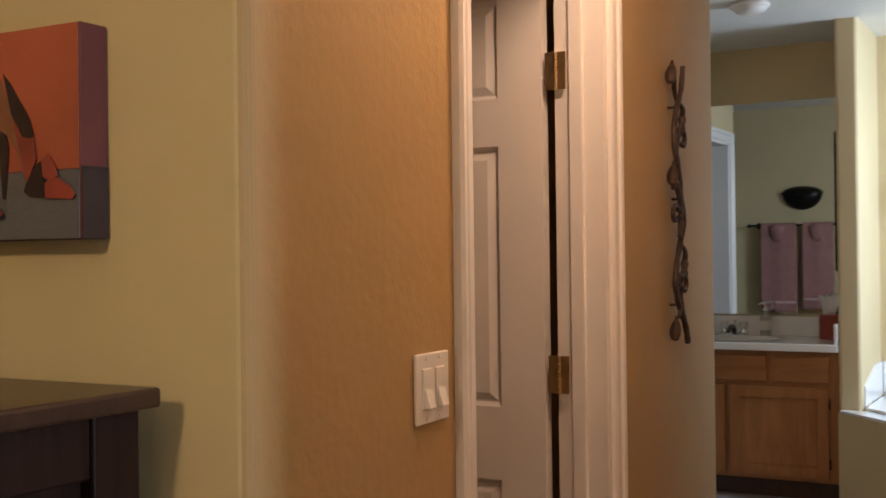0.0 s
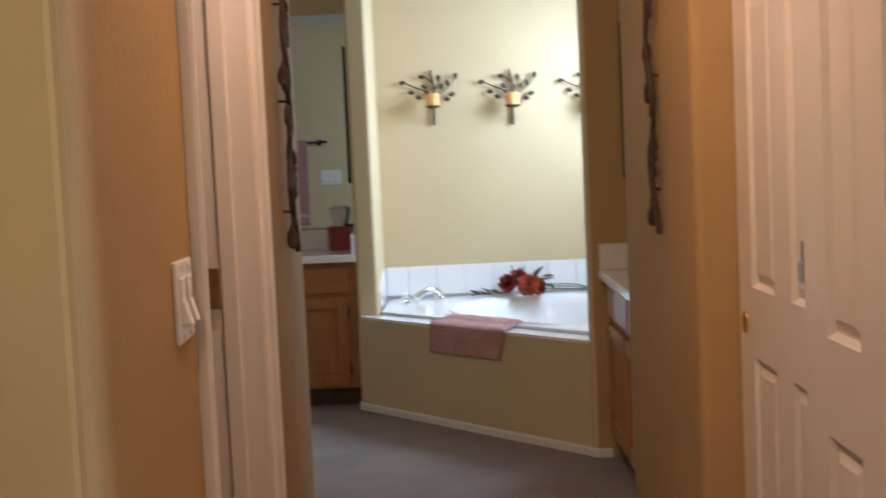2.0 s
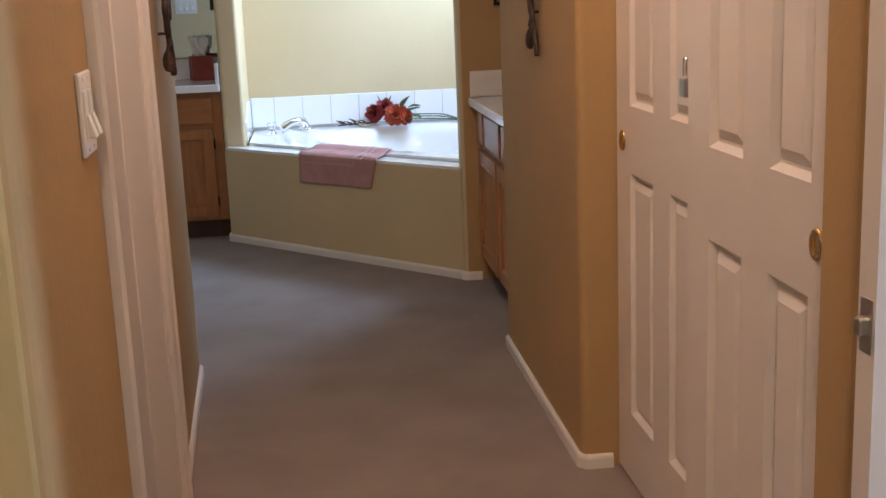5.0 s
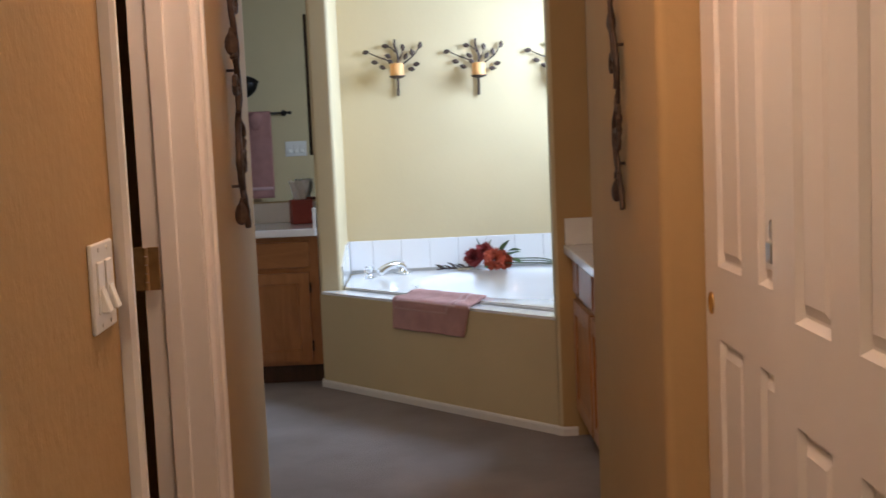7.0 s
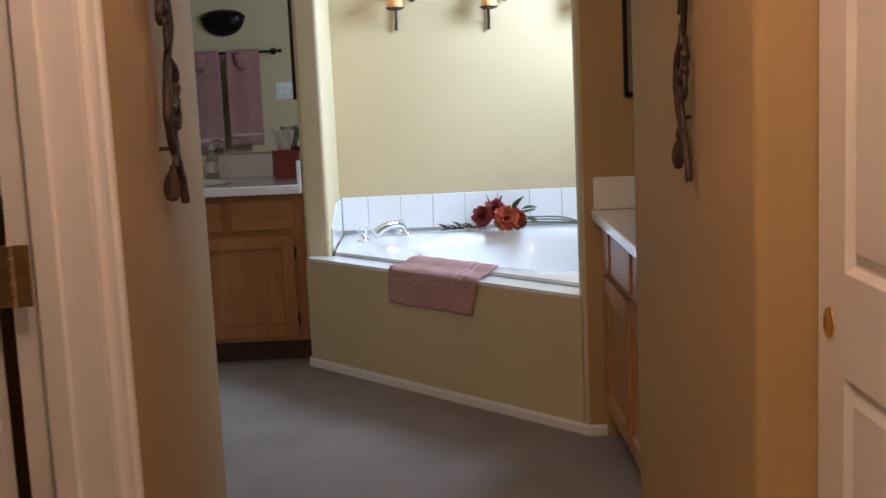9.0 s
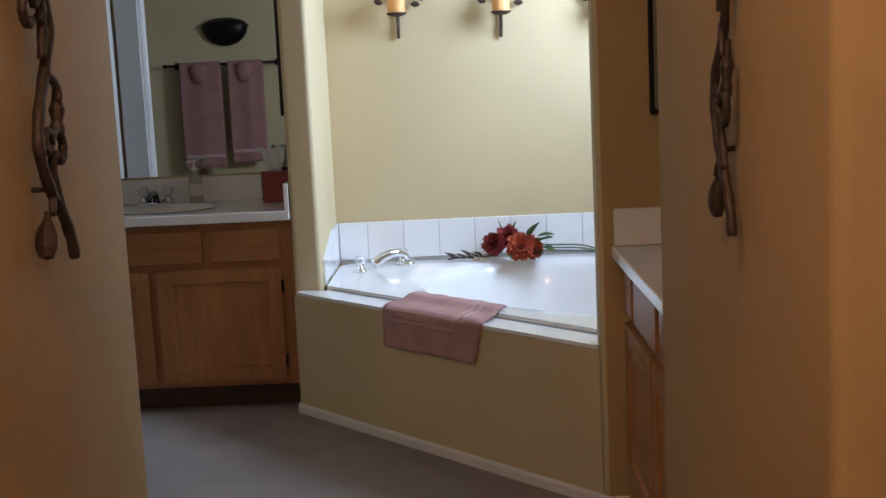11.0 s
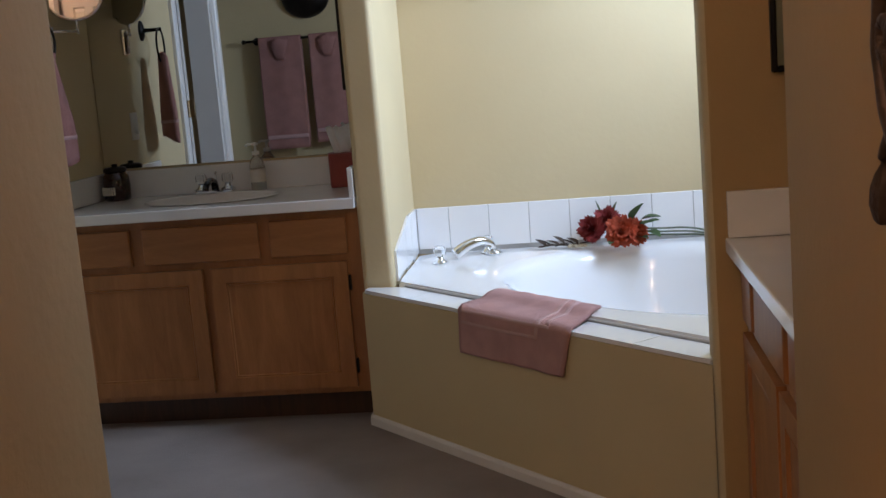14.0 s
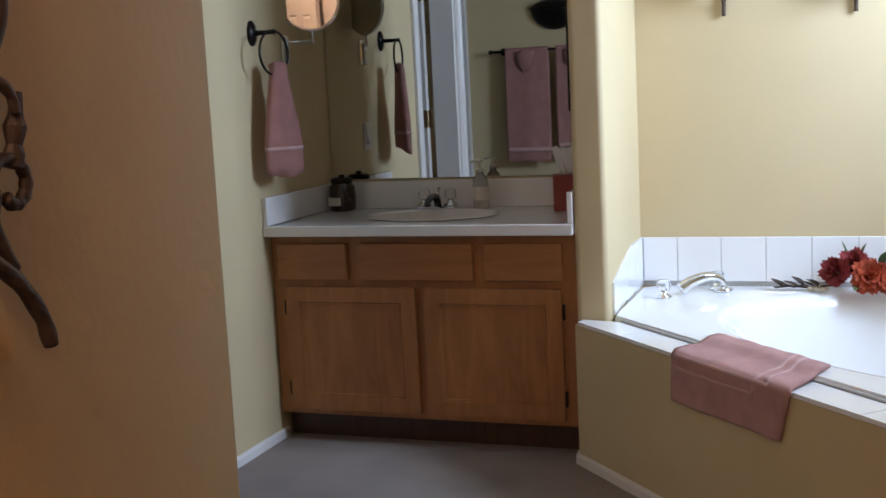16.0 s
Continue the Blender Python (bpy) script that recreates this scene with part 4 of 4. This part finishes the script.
            if kind == "b":
                p = (x, gap + 0.3 * wob * v / max(drop_back, 0.01), -v)
            elif kind == "t":
                p = (x, gap * math.cos(radians(v)), gap * math.sin(radians(v)))
            else:
                q = min(1.0, v / 0.12)
                p = (x * (1 + 0.015 * math.sin(4 * v)), -gap + wob * q - 0.004 * q, -v)
            r.append(Vector(p))
        rows.append(r)
    return rows


tbars = thing("towel_bar", "black iron towel bar on the wall facing the mirror", "towel bar")
bm = bmesh.new()
tube(bm, [(-0.15, -2.065, 1.490), (0.62, -2.065, 1.490)], 0.008, 12)
part("bar", bm, BLACK, tbars, smooth=True)
for x in (-0.095, 0.57):
    bm = bmesh.new()
    turned(bm, [(0, 0), (0.024, 0), (0.022, 0.008), (0.010, 0.014), (0.008, 0.070), (0, 0.075)], pose(x, -2.140, 1.490, -90, 0, 0), 18)
    part("bracket", bm, BLACK, tbars, "round black bracket", True)
for x in (-0.155, 0.625):
    bm = bmesh.new()
    turned(bm, [(0, -0.018), (0.012, -0.010), (0.014, 0.0), (0.010, 0.011), (0, 0.016)], pose(x, -2.065, 1.490, 0, 90, 0), 14)
    part("finial", bm, BLACK, tbars, "black ball finial", True)


def bath_towel(x, w, drop):
    e = thing("bath_towel", "dusty rose bath towel with folded bow hung over the bar", "towel", "bath towels", pose(x, -2.065, 1.490, 0, 0, 180))
    drape(hanging("cloth", w, drop, drop * 0.93), 0.009, "cloth", TOWEL, e)
    bm = bmesh.new()
    box(bm, -w / 2 + 0.004, -0.034, -drop + 0.060, w / 2 - 0.004, -0.012, -drop + 0.085, 0.008, 2)
    part("woven_band", bm, TOWELB, e, "paler woven band")
    bm = bmesh.new()
    rows = []
    for j in range(7):
        t = j / 6
        half = 0.055 * (1 - 0.75 * t) + 0.006
        rows.append([bm.verts.new((s * half, -0.026 - 0.018 * math.sin(math.pi * t) - 0.006 * math.cos(5 * s), 0.014 - 0.14 * t - 0.02 * abs(s) * (1 - t))) for s in (-1, -0.5, 0, 0.5, 1)])
    for r, q in zip(rows, rows[1:]):
        for i in range(4):
            bm.faces.new((r[i], r[i + 1], q[i + 1], q[i]))
    ob = part("fan_fold", bm, TOWEL, e, "fan-folded washcloth tuck", True)
    so = ob.modifiers.new("thick", "SOLIDIFY")
    so.thickness = 0.012
    return e


bath_towel(0.070, 0.265, 0.665)
bath_towel(0.365, 0.225, 0.640)

pk = thing("wall_bowl", "black half-round metal bowl hung on the wall", "wall bowl")
bm = bmesh.new()
prof = [(0.15 * math.cos(radians(a)), -(0.13 if a > 0 else 0.055) * math.sin(radians(a))) for a in range(-90, 91, 10)]
turned(bm, prof, pose(0, 0, 0), 36)
for v in bm.verts:
    v.co.y *= 0.55
for v in list(bm.verts):
    if v.co.y < -0.001:
        v.co.y = -0.001
bb = part("bowl", bm, BLACK, pk, smooth=True)
pk.matrix_world = pose(0.236, -2.139, 1.735)
bm = bmesh.new()
tube(bm, [(0.152 * math.cos(radians(a)), 0.084 * math.sin(radians(a)), 0.0) for a in range(0, 181, 10)], 0.008, 8)
part("rolled_rim", bm, BLACK, pk, "rolled black rim", True)


def wall_plate(name, m, gangs, label, rocker=True):
    e = thing(name, label, "switch plate", m=m)
    w = 0.070 + 0.046 * (gangs - 1)
    part("plate", boxed(-w / 2, -0.006, -0.057, w / 2, 0, 0.057, 0.003, 3), SWITCHP, e)
    for g in range(gangs):
        x = (g - (gangs - 1) / 2) * 0.046
        bm = bmesh.new()
        box(bm, x - 0.0165, -0.0085, -0.033, x + 0.0165, -0.004, 0.033, 0.0015)
        part("switch_bezel", bm, SWITCHP, e)
        bm = bmesh.new()
        box(bm, x - 0.0115, -0.019, -0.032, x + 0.0115, -0.007, 0.0, 0.002)
        for v in bm.verts:
            if v.co.z > -0.010:
                v.co.y = max(v.co.y, -0.0105)
        part("paddle", bm, SWITCHP, e, "switch paddle pressed down")
        for z in (-0.048, 0.048):
            bm = bmesh.new()
            turned(bm, [(0, 0.0), (0.003, 0.0), (0.003, 0.0012), (0, 0.0016)], pose(x, -0.006, z, 90, 0, 0), 10)
            part("screw", bm, SWITCHP, e)
    return e


wall_plate("light_switch", pose(hall_x(-4.089), -4.089, 1.073, 0, 0, 90 + lw), 2, "white double light switch plate on tan wall")
wall_plate("light_switch", pose(0.65, -2.14, 1.215, 0, 0, 180), 3, "white triple light switch plate on pale wall")
wall_plate("wall_outlet", pose(0.0, 0.24, 1.10, 0, 0, 90), 1, "white outlet plate beside the mirror")

# ---- towel ring and hand towel ----
tr = thing("towel_ring", "oil-rubbed bronze towel ring on the wall", "towel ring")
bm = bmesh.new()
turned(bm, [(0, 0), (0.030, 0), (0.030, 0.006), (0.020, 0.013), (0.009, 0.016), (0.007, 0.085), (0.010, 0.090), (0, 0.094)], pose(0, 0, 0, 0, 90, 0), 24)
for v in bm.verts:
    if v.co.x < 0.0135:
        v.co.z *= 1.45
part("wall_mount", bm, BLACK, tr, smooth=True)
bm = bmesh.new()
tube(bm, [(0.082 + 0.012 * math.sin(radians(a)), 0.078 * math.sin(radians(a)), -0.070 + 0.075 * math.cos(radians(a))) for a in range(0, 361, 12)], 0.0045, 8)
part("ring", bm, BLACK, tr, smooth=True)
tr.matrix_world = pose(0.0, 0.035, 1.500)
ht = thing("hand_towel", "dusty rose hand towel pulled through the ring", "towel", m=pose(0.088, 0.045, 1.372, 0, 0, 60))


def towel_ring_point(j, k, n=36, grow=0.0):
    """A gathered cloth tube that widens towards its hem."""
    t, a = j / 26, 2 * math.pi * k / n
    rx = 0.026 + 0.036 * min(1, t * 1.5) + 0.008 * t + grow
    ry = 0.018 + 0.012 * min(1, t * 1.5) + grow
    f = 1 + 0.10 * math.cos(5 * a + 1.5 * t) * min(1, 0.3 + t)
    hem = 0.022 * math.sin(a) if j == 26 else 0.0
    return Vector((rx * f * math.cos(a), ry * f * math.sin(a), 0.012 - 0.355 * t + hem * t))


drape([[towel_ring_point(j, k % 36) for k in range(37)] for j in range(27)], 0.006, "cloth", TOWEL, ht)
drape([[towel_ring_point(j, k % 36, grow=0.004) for k in range(37)] for j in (20, 21)], 0.003, "woven_band", TOWELB, ht)
bm = bmesh.new()
tube(bm, [(-0.026, 0.0, 0.006), (0.0, 0.0, 0.016), (0.026, 0.0, 0.006)], 0.017, 12)
part("gather", bm, TOWEL, ht, smooth=True)

# ---- swing-arm make-up mirror ----
mm = thing("makeup_mirror", "round chrome swing-arm make-up mirror beside the vanity mirror", "make-up mirror")
bm = bmesh.new()
box(bm, 0.0005, 0.235, 1.395, 0.016, 0.275, 1.500, 0.005, 2)
part("wall_bracket", bm, CHROME, mm)
bm = bmesh.new()
tube(bm, [(0.022, 0.255, 1.40), (0.022, 0.255, 1.49)], 0.007, 10)
tube(bm, [(0.022, 0.255, 1.475), (0.075, 0.355, 1.475)], 0.005, 10)
tube(bm, [(0.075, 0.355, 1.465), (0.075, 0.355, 1.520)], 0.006, 10)
part("swing_arm", bm, CHROME, mm, smooth=True)
bm = bmesh.new()
m1 = Matrix.Translation((0.075, 0.350, 1.622)) @ pose(0, 0, 0, 0, 0, 26) @ pose(0, 0, 0, 92, 0, 0)
turned(bm, [(0.100, -0.006), (0.108, -0.008), (0.112, 0.0), (0.108, 0.008), (0.100, 0.006)], m1, 40)
part("rim", bm, CHROME, mm, smooth=True)
bm = bmesh.new()
turned(bm, [(0, 0.004), (0.102, 0.004), (0.102, -0.004), (0, -0.004)], m1, 40)
part("mirror_glass", bm, MIRROR, mm)

# ---- things on the counter ----
# spout chrome, colour darkened to stand for the dark it mirrors
REFCHROME = mat("chrome_with_dark_reflection", (0.10, 0.10, 0.11), 0.15, 1.0, vary=0)
fa = thing("basin_faucet", "chrome centerset basin faucet with clear knobs", "faucet")
bm = bmesh.new()
box(bm, 0.395, 0.490, CT + 0.001, 0.545, 0.540, CT + 0.016, 0.006, 3)
part("base_plate", bm, CHROME, fa)
crystal_handle(fa, 0.418, 0.515, CT + 0.016, 1.0)
crystal_handle(fa, 0.522, 0.515, CT + 0.016, 1.0)
bm = bmesh.new()
tube(bm, curve_pts([(0.470, 0.520, CT + 0.014), (0.470, 0.505, CT + 0.045), (0.470, 0.460, CT + 0.055), (0.470, 0.410, CT + 0.040), (0.470, 0.400, CT + 0.026)]), [0.014] * 10 + [0.012] * 23, 12)
part("spout", bm, REFCHROME, fa, "chrome spout with a dark reflection put into its colour", True)
bm = bmesh.new()
tube(bm, [(0.470, 0.535, CT + 0.015), (0.470, 0.535, CT + 0.075)], 0.003, 8)
turned(bm, [(0, 0), (0.006, 0.002), (0.006, 0.01), (0, 0.012)], pose(0.470, 0.535, CT + 0.073), 10)
part("lift_rod", bm, CHROME, fa, smooth=True)

SOAPP = mat("clear_soap", (0.80, 0.78, 0.70), 0.08, vary=0, trans=0.85)
LABELM = mat("pale_label", (0.70, 0.66, 0.58), 0.5, vary=0.05, scale=40)
so_ = thing("soap_bottle", "tall clear pump bottle of hand soap", "soap bottle", m=pose(0.640, 0.520, CT))
bm = bmesh.new()
turned(bm, [(0, 0.001), (0.026, 0.001), (0.029, 0.006), (0.029, 0.095), (0.024, 0.118), (0.013, 0.130), (0.013, 0.137), (0, 0.137)], seg=24)
part("bottle", bm, SOAPP, so_, smooth=True)
bm = bmesh.new()
turned(bm, [(0.0295, 0.035), (0.0295, 0.085)], seg=24)
ob = part("label", bm, LABELM, so_, "pale paper label with unreadable print", True)
bm = bmesh.new()
turned(bm, [(0, 0.137), (0.014, 0.137), (0.014, 0.150), (0.005, 0.152), (0.005, 0.172), (0.012, 0.174), (0.012, 0.182), (0, 0.184)], seg=16)
tube(bm, [(0, 0, 0.178), (-0.025, -0.008, 0.178), (-0.034, -0.011, 0.172)], 0.0045, 8)
part("pump", bm, SWITCHP, so_, "white pump", True)

TISSUEB = mat("brick_red_box", (0.30, 0.055, 0.045), 0.5, vary=0.15, scale=12)
TISSUE = mat("white_tissue", (0.82, 0.82, 0.82), 0.9, vary=0.03)
tx = thing("tissue_box", "brick red cube tissue box with a white tissue pulled up", "tissue box", m=pose(0.985, 0.470, CT, 0, 0, 14))
part("box", boxed(-0.055, -0.055, 0.001, 0.055, 0.055, 0.125, 0.003, 2), TISSUEB, tx)
drape([[Vector((0.030 * (s / 5 - 1) * (1 + 0.9 * t / 6) + 0.006 * math.sin(s), 0.012 * math.sin(1.4 * s + t) + 0.01 * t / 6, 0.120 + 0.017 * t + 0.006 * math.sin(2.1 * s))) for s in range(11)] for t in range(7)], 0.001, "tissue", TISSUE, tx)

GLASSD = mat("dark_red_glass", (0.035, 0.014, 0.012), 0.12, vary=0.2, scale=20, coat=0.6)
jr = thing("candle_jar", "dark glass jar candle with a metal lid on the counter", "jar candle", m=pose(0.080, 0.520, CT))
bm = bmesh.new()
turned(bm, [(0, 0.001), (0.046, 0.001), (0.050, 0.008), (0.052, 0.06), (0.049, 0.095), (0.040, 0.105), (0.040, 0.112), (0, 0.112)], seg=28)
part("jar", bm, GLASSD, jr, smooth=True)
bm = bmesh.new()
turned(bm, [(0, 0.112), (0.044, 0.112), (0.044, 0.124), (0.036, 0.129), (0.010, 0.131), (0.012, 0.140), (0, 0.142)], seg=28)
part("lid", bm, BLACK, jr, "dark metal lid", True)
bm = bmesh.new()
for a in range(200, 290, 10):
    box(bm, 0.0525 * math.cos(radians(a)) - 0.003, 0.0525 * math.sin(radians(a)) - 0.003, 0.025, 0.0525 * math.cos(radians(a)) + 0.003, 0.0525 * math.sin(radians(a)) + 0.003, 0.055)
part("label", bm, LABELM, jr, "small pale label")

# ---- padlock on the rear closet door ----
pl = thing("padlock", "small brushed steel padlock hanging open at the closet door", "padlock", m=pose(2.214, -3.702, 1.022, 0, 0, -90))
part("body", boxed(-0.015, -0.008, -0.006, 0.015, 0.006, 0.030, 0.003, 2), STEEL, pl)
bm = bmesh.new()
tube(bm, [(-0.008, -0.001, 0.024), (-0.008, -0.001, 0.056)] + [(-0.008 * math.cos(radians(a)), -0.001, 0.056 + 0.009 * math.sin(radians(a))) for a in range(20, 161, 20)] + [(0.008, -0.001, 0.056), (0.008, -0.001, 0.026)], 0.0024, 8)
part("shackle", bm, CHROME, pl, "steel shackle", True)
bm = bmesh.new()
box(bm, -0.004, -0.002, 0.058, 0.004, 0.0265, 0.064, 0.001)
part("hasp_pin", bm, STEEL, pl, "steel staple pin")

# ---- framed picture beside the second vanity ----
PRINT = mat("grey_green_print", (0.20, 0.20, 0.13), 0.5, vary=0.2, scale=4)
pf = thing("picture_frame", "dark bronze framed picture on the tan wall", "picture frame")
x0, x1, z0, z1 = 2.278, 2.700, 1.168, 1.78
for a in ((x0, z0, x0 + 0.012, z1), (x1 - 0.012, z0, x1, z1), (x0 + 0.012, z0, x1 - 0.012, z0 + 0.014), (x0 + 0.012, z1 - 0.014, x1 - 0.012, z1)):
    part("frame_rail", boxed(a[0], -1.162, a[1], a[2], -1.141, a[3], 0.003), BLACK, pf)
part("print", boxed(x0 + 0.010, -1.150, z0 + 0.012, x1 - 0.010, -1.146, z1 - 0.012), PRINT, pf, "muted green print")

pv = thing("picture_frame", "thin black framed picture hung beside the vanity mirror", "picture frame")
for y0, z0, y1, z1 in ((0.100, 1.19, 0.114, 1.87), (0.486, 1.19, 0.500, 1.87), (0.114, 1.19, 0.486, 1.204), (0.114, 1.856, 0.486, 1.87)):
    part("frame_rail", boxed(1.083, y0, z0, 1.104, y1, z1, 0.002), BLACK, pv)
part("print", boxed(1.094, 0.112, 1.202, 1.098, 0.488, 1.858), PRINT, pv, "muted green print")

# ---- shower enclosure seen in the mirror ----
sh = thing("shower_enclosure", "white-framed shower enclosure with obscure glass panel", "shower")
part("post", boxed(-0.385, -2.138, FL, -0.320, -2.100, 1.87, 0.003), TRIM, sh)
part("post", boxed(-0.375, -1.100, FL, -0.335, -1.062, 1.87, 0.003), TRIM, sh)
part("top_rail", boxed(-0.375, -2.100, 1.83, -0.335, -1.100, 1.87, 0.003), TRIM, sh)
part("curb", boxed(-0.39, -2.100, FL, -0.32, -1.100, 0.14, 0.006, 2), ACRYL, sh)
part("glass_panel", boxed(-0.359, -2.100, 0.14, -0.351, -1.100, 1.83), mat("obscure_glass", (0.42, 0.45, 0.44), 0.35, vary=0.05, scale=20, trans=0.6), sh, "obscure blue-grey glass")

# ---- ceiling lights ----
def dome(x, y, label, lit, s=1.0):
    e = thing("ceiling_light", label, "ceiling light", m=pose(x, y, H))
    bm = bmesh.new()
    turned(bm, [(0, -0.001), (0.13 * s, -0.001), (0.135 * s, -0.010), (0.130 * s, -0.020), (0.120 * s, -0.022)], seg=32)
    part("base", bm, BRASS if lit else TRIM, e, smooth=True)
    if not lit:
        bm = bmesh.new()
        turned(bm, [(0.120 * s, -0.02), (0.105 * s, -0.035), (0.07 * s, -0.045), (0, -0.05)], seg=32)
        part("diffuser", bm, mat("opal_glass", (0.8, 0.78, 0.74), 0.3, vary=0), e, "white opal glass", True)
    else:
        bm = bmesh.new()
        turned(bm, [(0.010, -0.02), (0.012, -0.07), (0.010, -0.075), (0, -0.08)], seg=16)
        part("socket", bm, BRASS, e, smooth=True)
    return e


dome(1.52, -3.72, "brass hall ceiling light with a bare warm bulb", True)
dome(0.85, -0.54, "white opal dome ceiling light, switched off", False, 0.65)
dome(1.35, -6.8, "brass bedroom ceiling light with a bare warm bulb", True)

# ---- window of the tub, and of the bedroom ----
def window(name, x0, x1, y0, y1, z0, z1, along):
    e = thing(name, "white framed window with frosted panes", "window")
    e["kind"] = "structure"
    t = 0.045
    def bar(nm, a0, a1, b0, b1):
        if along == "y":
            part(nm, boxed(x0, a0, b0, x1, a1, b1, 0.004), TRIM, e)
        else:
            part(nm, boxed(a0, y0, b0, a1, y1, b1, 0.004), TRIM, e)
    p, q = (y0, y1) if along == "y" else (x0, x1)
    bar("window_frame", p, p + t, z0, z1)
    bar("window_frame", q - t, q, z0, z1)
    bar("window_frame", p + t, q - t, z0, z0 + t)
    bar("window_frame", p + t, q - t, z1 - t, z1)
    bar("mullion", (p + q) / 2 - 0.02, (p + q) / 2 + 0.02, z0 + t, z1 - t)


window("window_1", 2.86, 2.90, -0.34, 0.30, 1.48, 2.20, "y")
window("window_2", 4.34, 4.38, -5.12, -4.58, 0.85, 2.15, "y")

# ---- bedroom: dresser and painting ----
dr = thing("dresser", "dark walnut tall dresser with an overhanging polished top", "dresser")
part("top", boxed(-0.2, -5.14, 1.100, 1.150, -4.625, 1.126, 0.005, 2), POLISHED, dr)
part("body", boxed(-0.17, -5.09, FL + 0.05, 1.095, -4.635, 1.100, 0.003), DARKWOOD, dr)
for y0, y1 in ((-4.710, -4.632), (-5.095, -5.010)):
    part("corner_post", boxed(1.092, y0, FL, 1.118, y1, 1.100, 0.004, 2), DARKWOOD, dr)
part("side_rail", boxed(1.092, -5.010, 1.020, 1.114, -4.710, 1.100, 0.003), DARKWOOD, dr)
part("side_rail", boxed(1.092, -5.010, 0.15, 1.114, -4.710, 0.24, 0.003), DARKWOOD, dr)
for k in range(4):
    z = 0.26 + 0.2 * k
    part("drawer_front", boxed(-0.14, -5.108, z, 1.03, -5.09, z + 0.185, 0.004, 2), DARKWOOD, dr)
for x in (-0.13, 1.0):
    part("foot", boxed(x - 0.03, -5.08, FL, x + 0.03, -4.64, FL + 0.05, 0.004), DARKWOOD, dr)

CANVAS = mat("orange_red_oil_paint", (0.42, 0.105, 0.045), 0.65, vary=0.18, scale=5, bump=0.3, bscale=300)
CGREY = mat("slate_grey_oil_paint", (0.13, 0.125, 0.125), 0.65, vary=0.15, scale=6, bump=0.3, bscale=300)
SHOE = mat("red_brown_oil_paint", (0.30, 0.06, 0.035), 0.5, vary=0.3, scale=20)
SHOED = mat("dark_brown_oil_paint", (0.035, 0.018, 0.014), 0.5, vary=0.3, scale=20)
# canvas edge: the front's red, darkened in colour for its shaded side
CSIDE = mat("canvas_edge_with_shade", (0.13, 0.03, 0.022), 0.7, vary=0.15, scale=8)
pa = thing("canvas_painting", "canvas painting of high-heeled shoes on orange red", "painting", m=pose(0.031, 0, 0))
part("canvas", boxed(0.50, -4.630, 1.3155, 0.986, -4.5815, 1.603, 0.002), CSIDE, pa)
part("painted_sky", boxed(0.501, -4.6315, 1.409, 0.983, -4.6302, 1.602), CANVAS, pa)
part("painted_floor", boxed(0.501, -4.6315, 1.3165, 0.983, -4.6302, 1.408), CGREY, pa)
# grey floor carried round the edge, its shade put into the colour
part("painted_edge", boxed(0.9862, -4.6295, 1.3162, 0.9872, -4.583, 1.412), SHOED, pa, "grey painted edge, darkened in colour for shade")


def flat_shape(name, pts, y, material):
    bm = bmesh.new()
    a = [bm.verts.new((x, y, z)) for x, z in pts]
    b = [bm.verts.new((x, y + 0.0008, z)) for x, z in pts]
    bm.faces.new(a)
    bm.faces.new(b)
    for i in range(len(pts)):
        j = (i + 1) % len(pts)
        bm.faces.new((a[i], a[j], b[j], b[i]))
    part(name, bm, material, pa)


TANP = mat("tan_oil_paint", (0.30, 0.125, 0.06), 0.5, vary=0.25, scale=20)
TOEP = mat("bright_red_oil_paint", (0.30, 0.052, 0.03), 0.5, vary=0.25, scale=20)
for k, (dx, dz) in enumerate(((-0.007, 0.0), (-0.142, -0.022))):
    def placed(pts):
        return [(x + dx, z + dz) for x, z in pts]
    y = -4.6330 - 0.0045 * k
    flat_shape("painted_shoe_side", placed([(0.842, 1.538), (0.852, 1.519), (0.866, 1.487), (0.877, 1.453), (0.894, 1.391), (0.871, 1.440), (0.854, 1.460), (0.833, 1.472), (0.834, 1.521)]), y, TANP)
    flat_shape("painted_heel", placed([(0.833, 1.472), (0.854, 1.460), (0.859, 1.441), (0.851, 1.372), (0.846, 1.372), (0.840, 1.430)]), y - 0.0009, SHOED)
    flat_shape("painted_inside", placed([(0.850, 1.544), (0.863, 1.531), (0.883, 1.504), (0.901, 1.479), (0.909, 1.454), (0.889, 1.455), (0.866, 1.487)]), y - 0.0018, SHOED)
    flat_shape("painted_lining", placed([(0.869, 1.477), (0.889, 1.455), (0.909, 1.451), (0.913, 1.423), (0.894, 1.391), (0.882, 1.435)]), y - 0.0018, SHOE)
    flat_shape("painted_shoe", placed([(0.894, 1.391), (0.912, 1.415), (0.925, 1.422), (0.932, 1.372), (0.901, 1.374), (0.890, 1.381)]), y - 0.0027, SHOED)
    flat_shape("painted_toe", placed([(0.930, 1.392), (0.955, 1.398), (0.978, 1.385), (0.987, 1.374), (0.981, 1.368), (0.931, 1.371)]), y - 0.0027, TOEP)
    flat_shape("painted_bow", placed([(0.925, 1.422), (0.938, 1.430), (0.949, 1.417), (0.956, 1.401), (0.943, 1.393), (0.928, 1.399)]), y - 0.0036, SHOE)
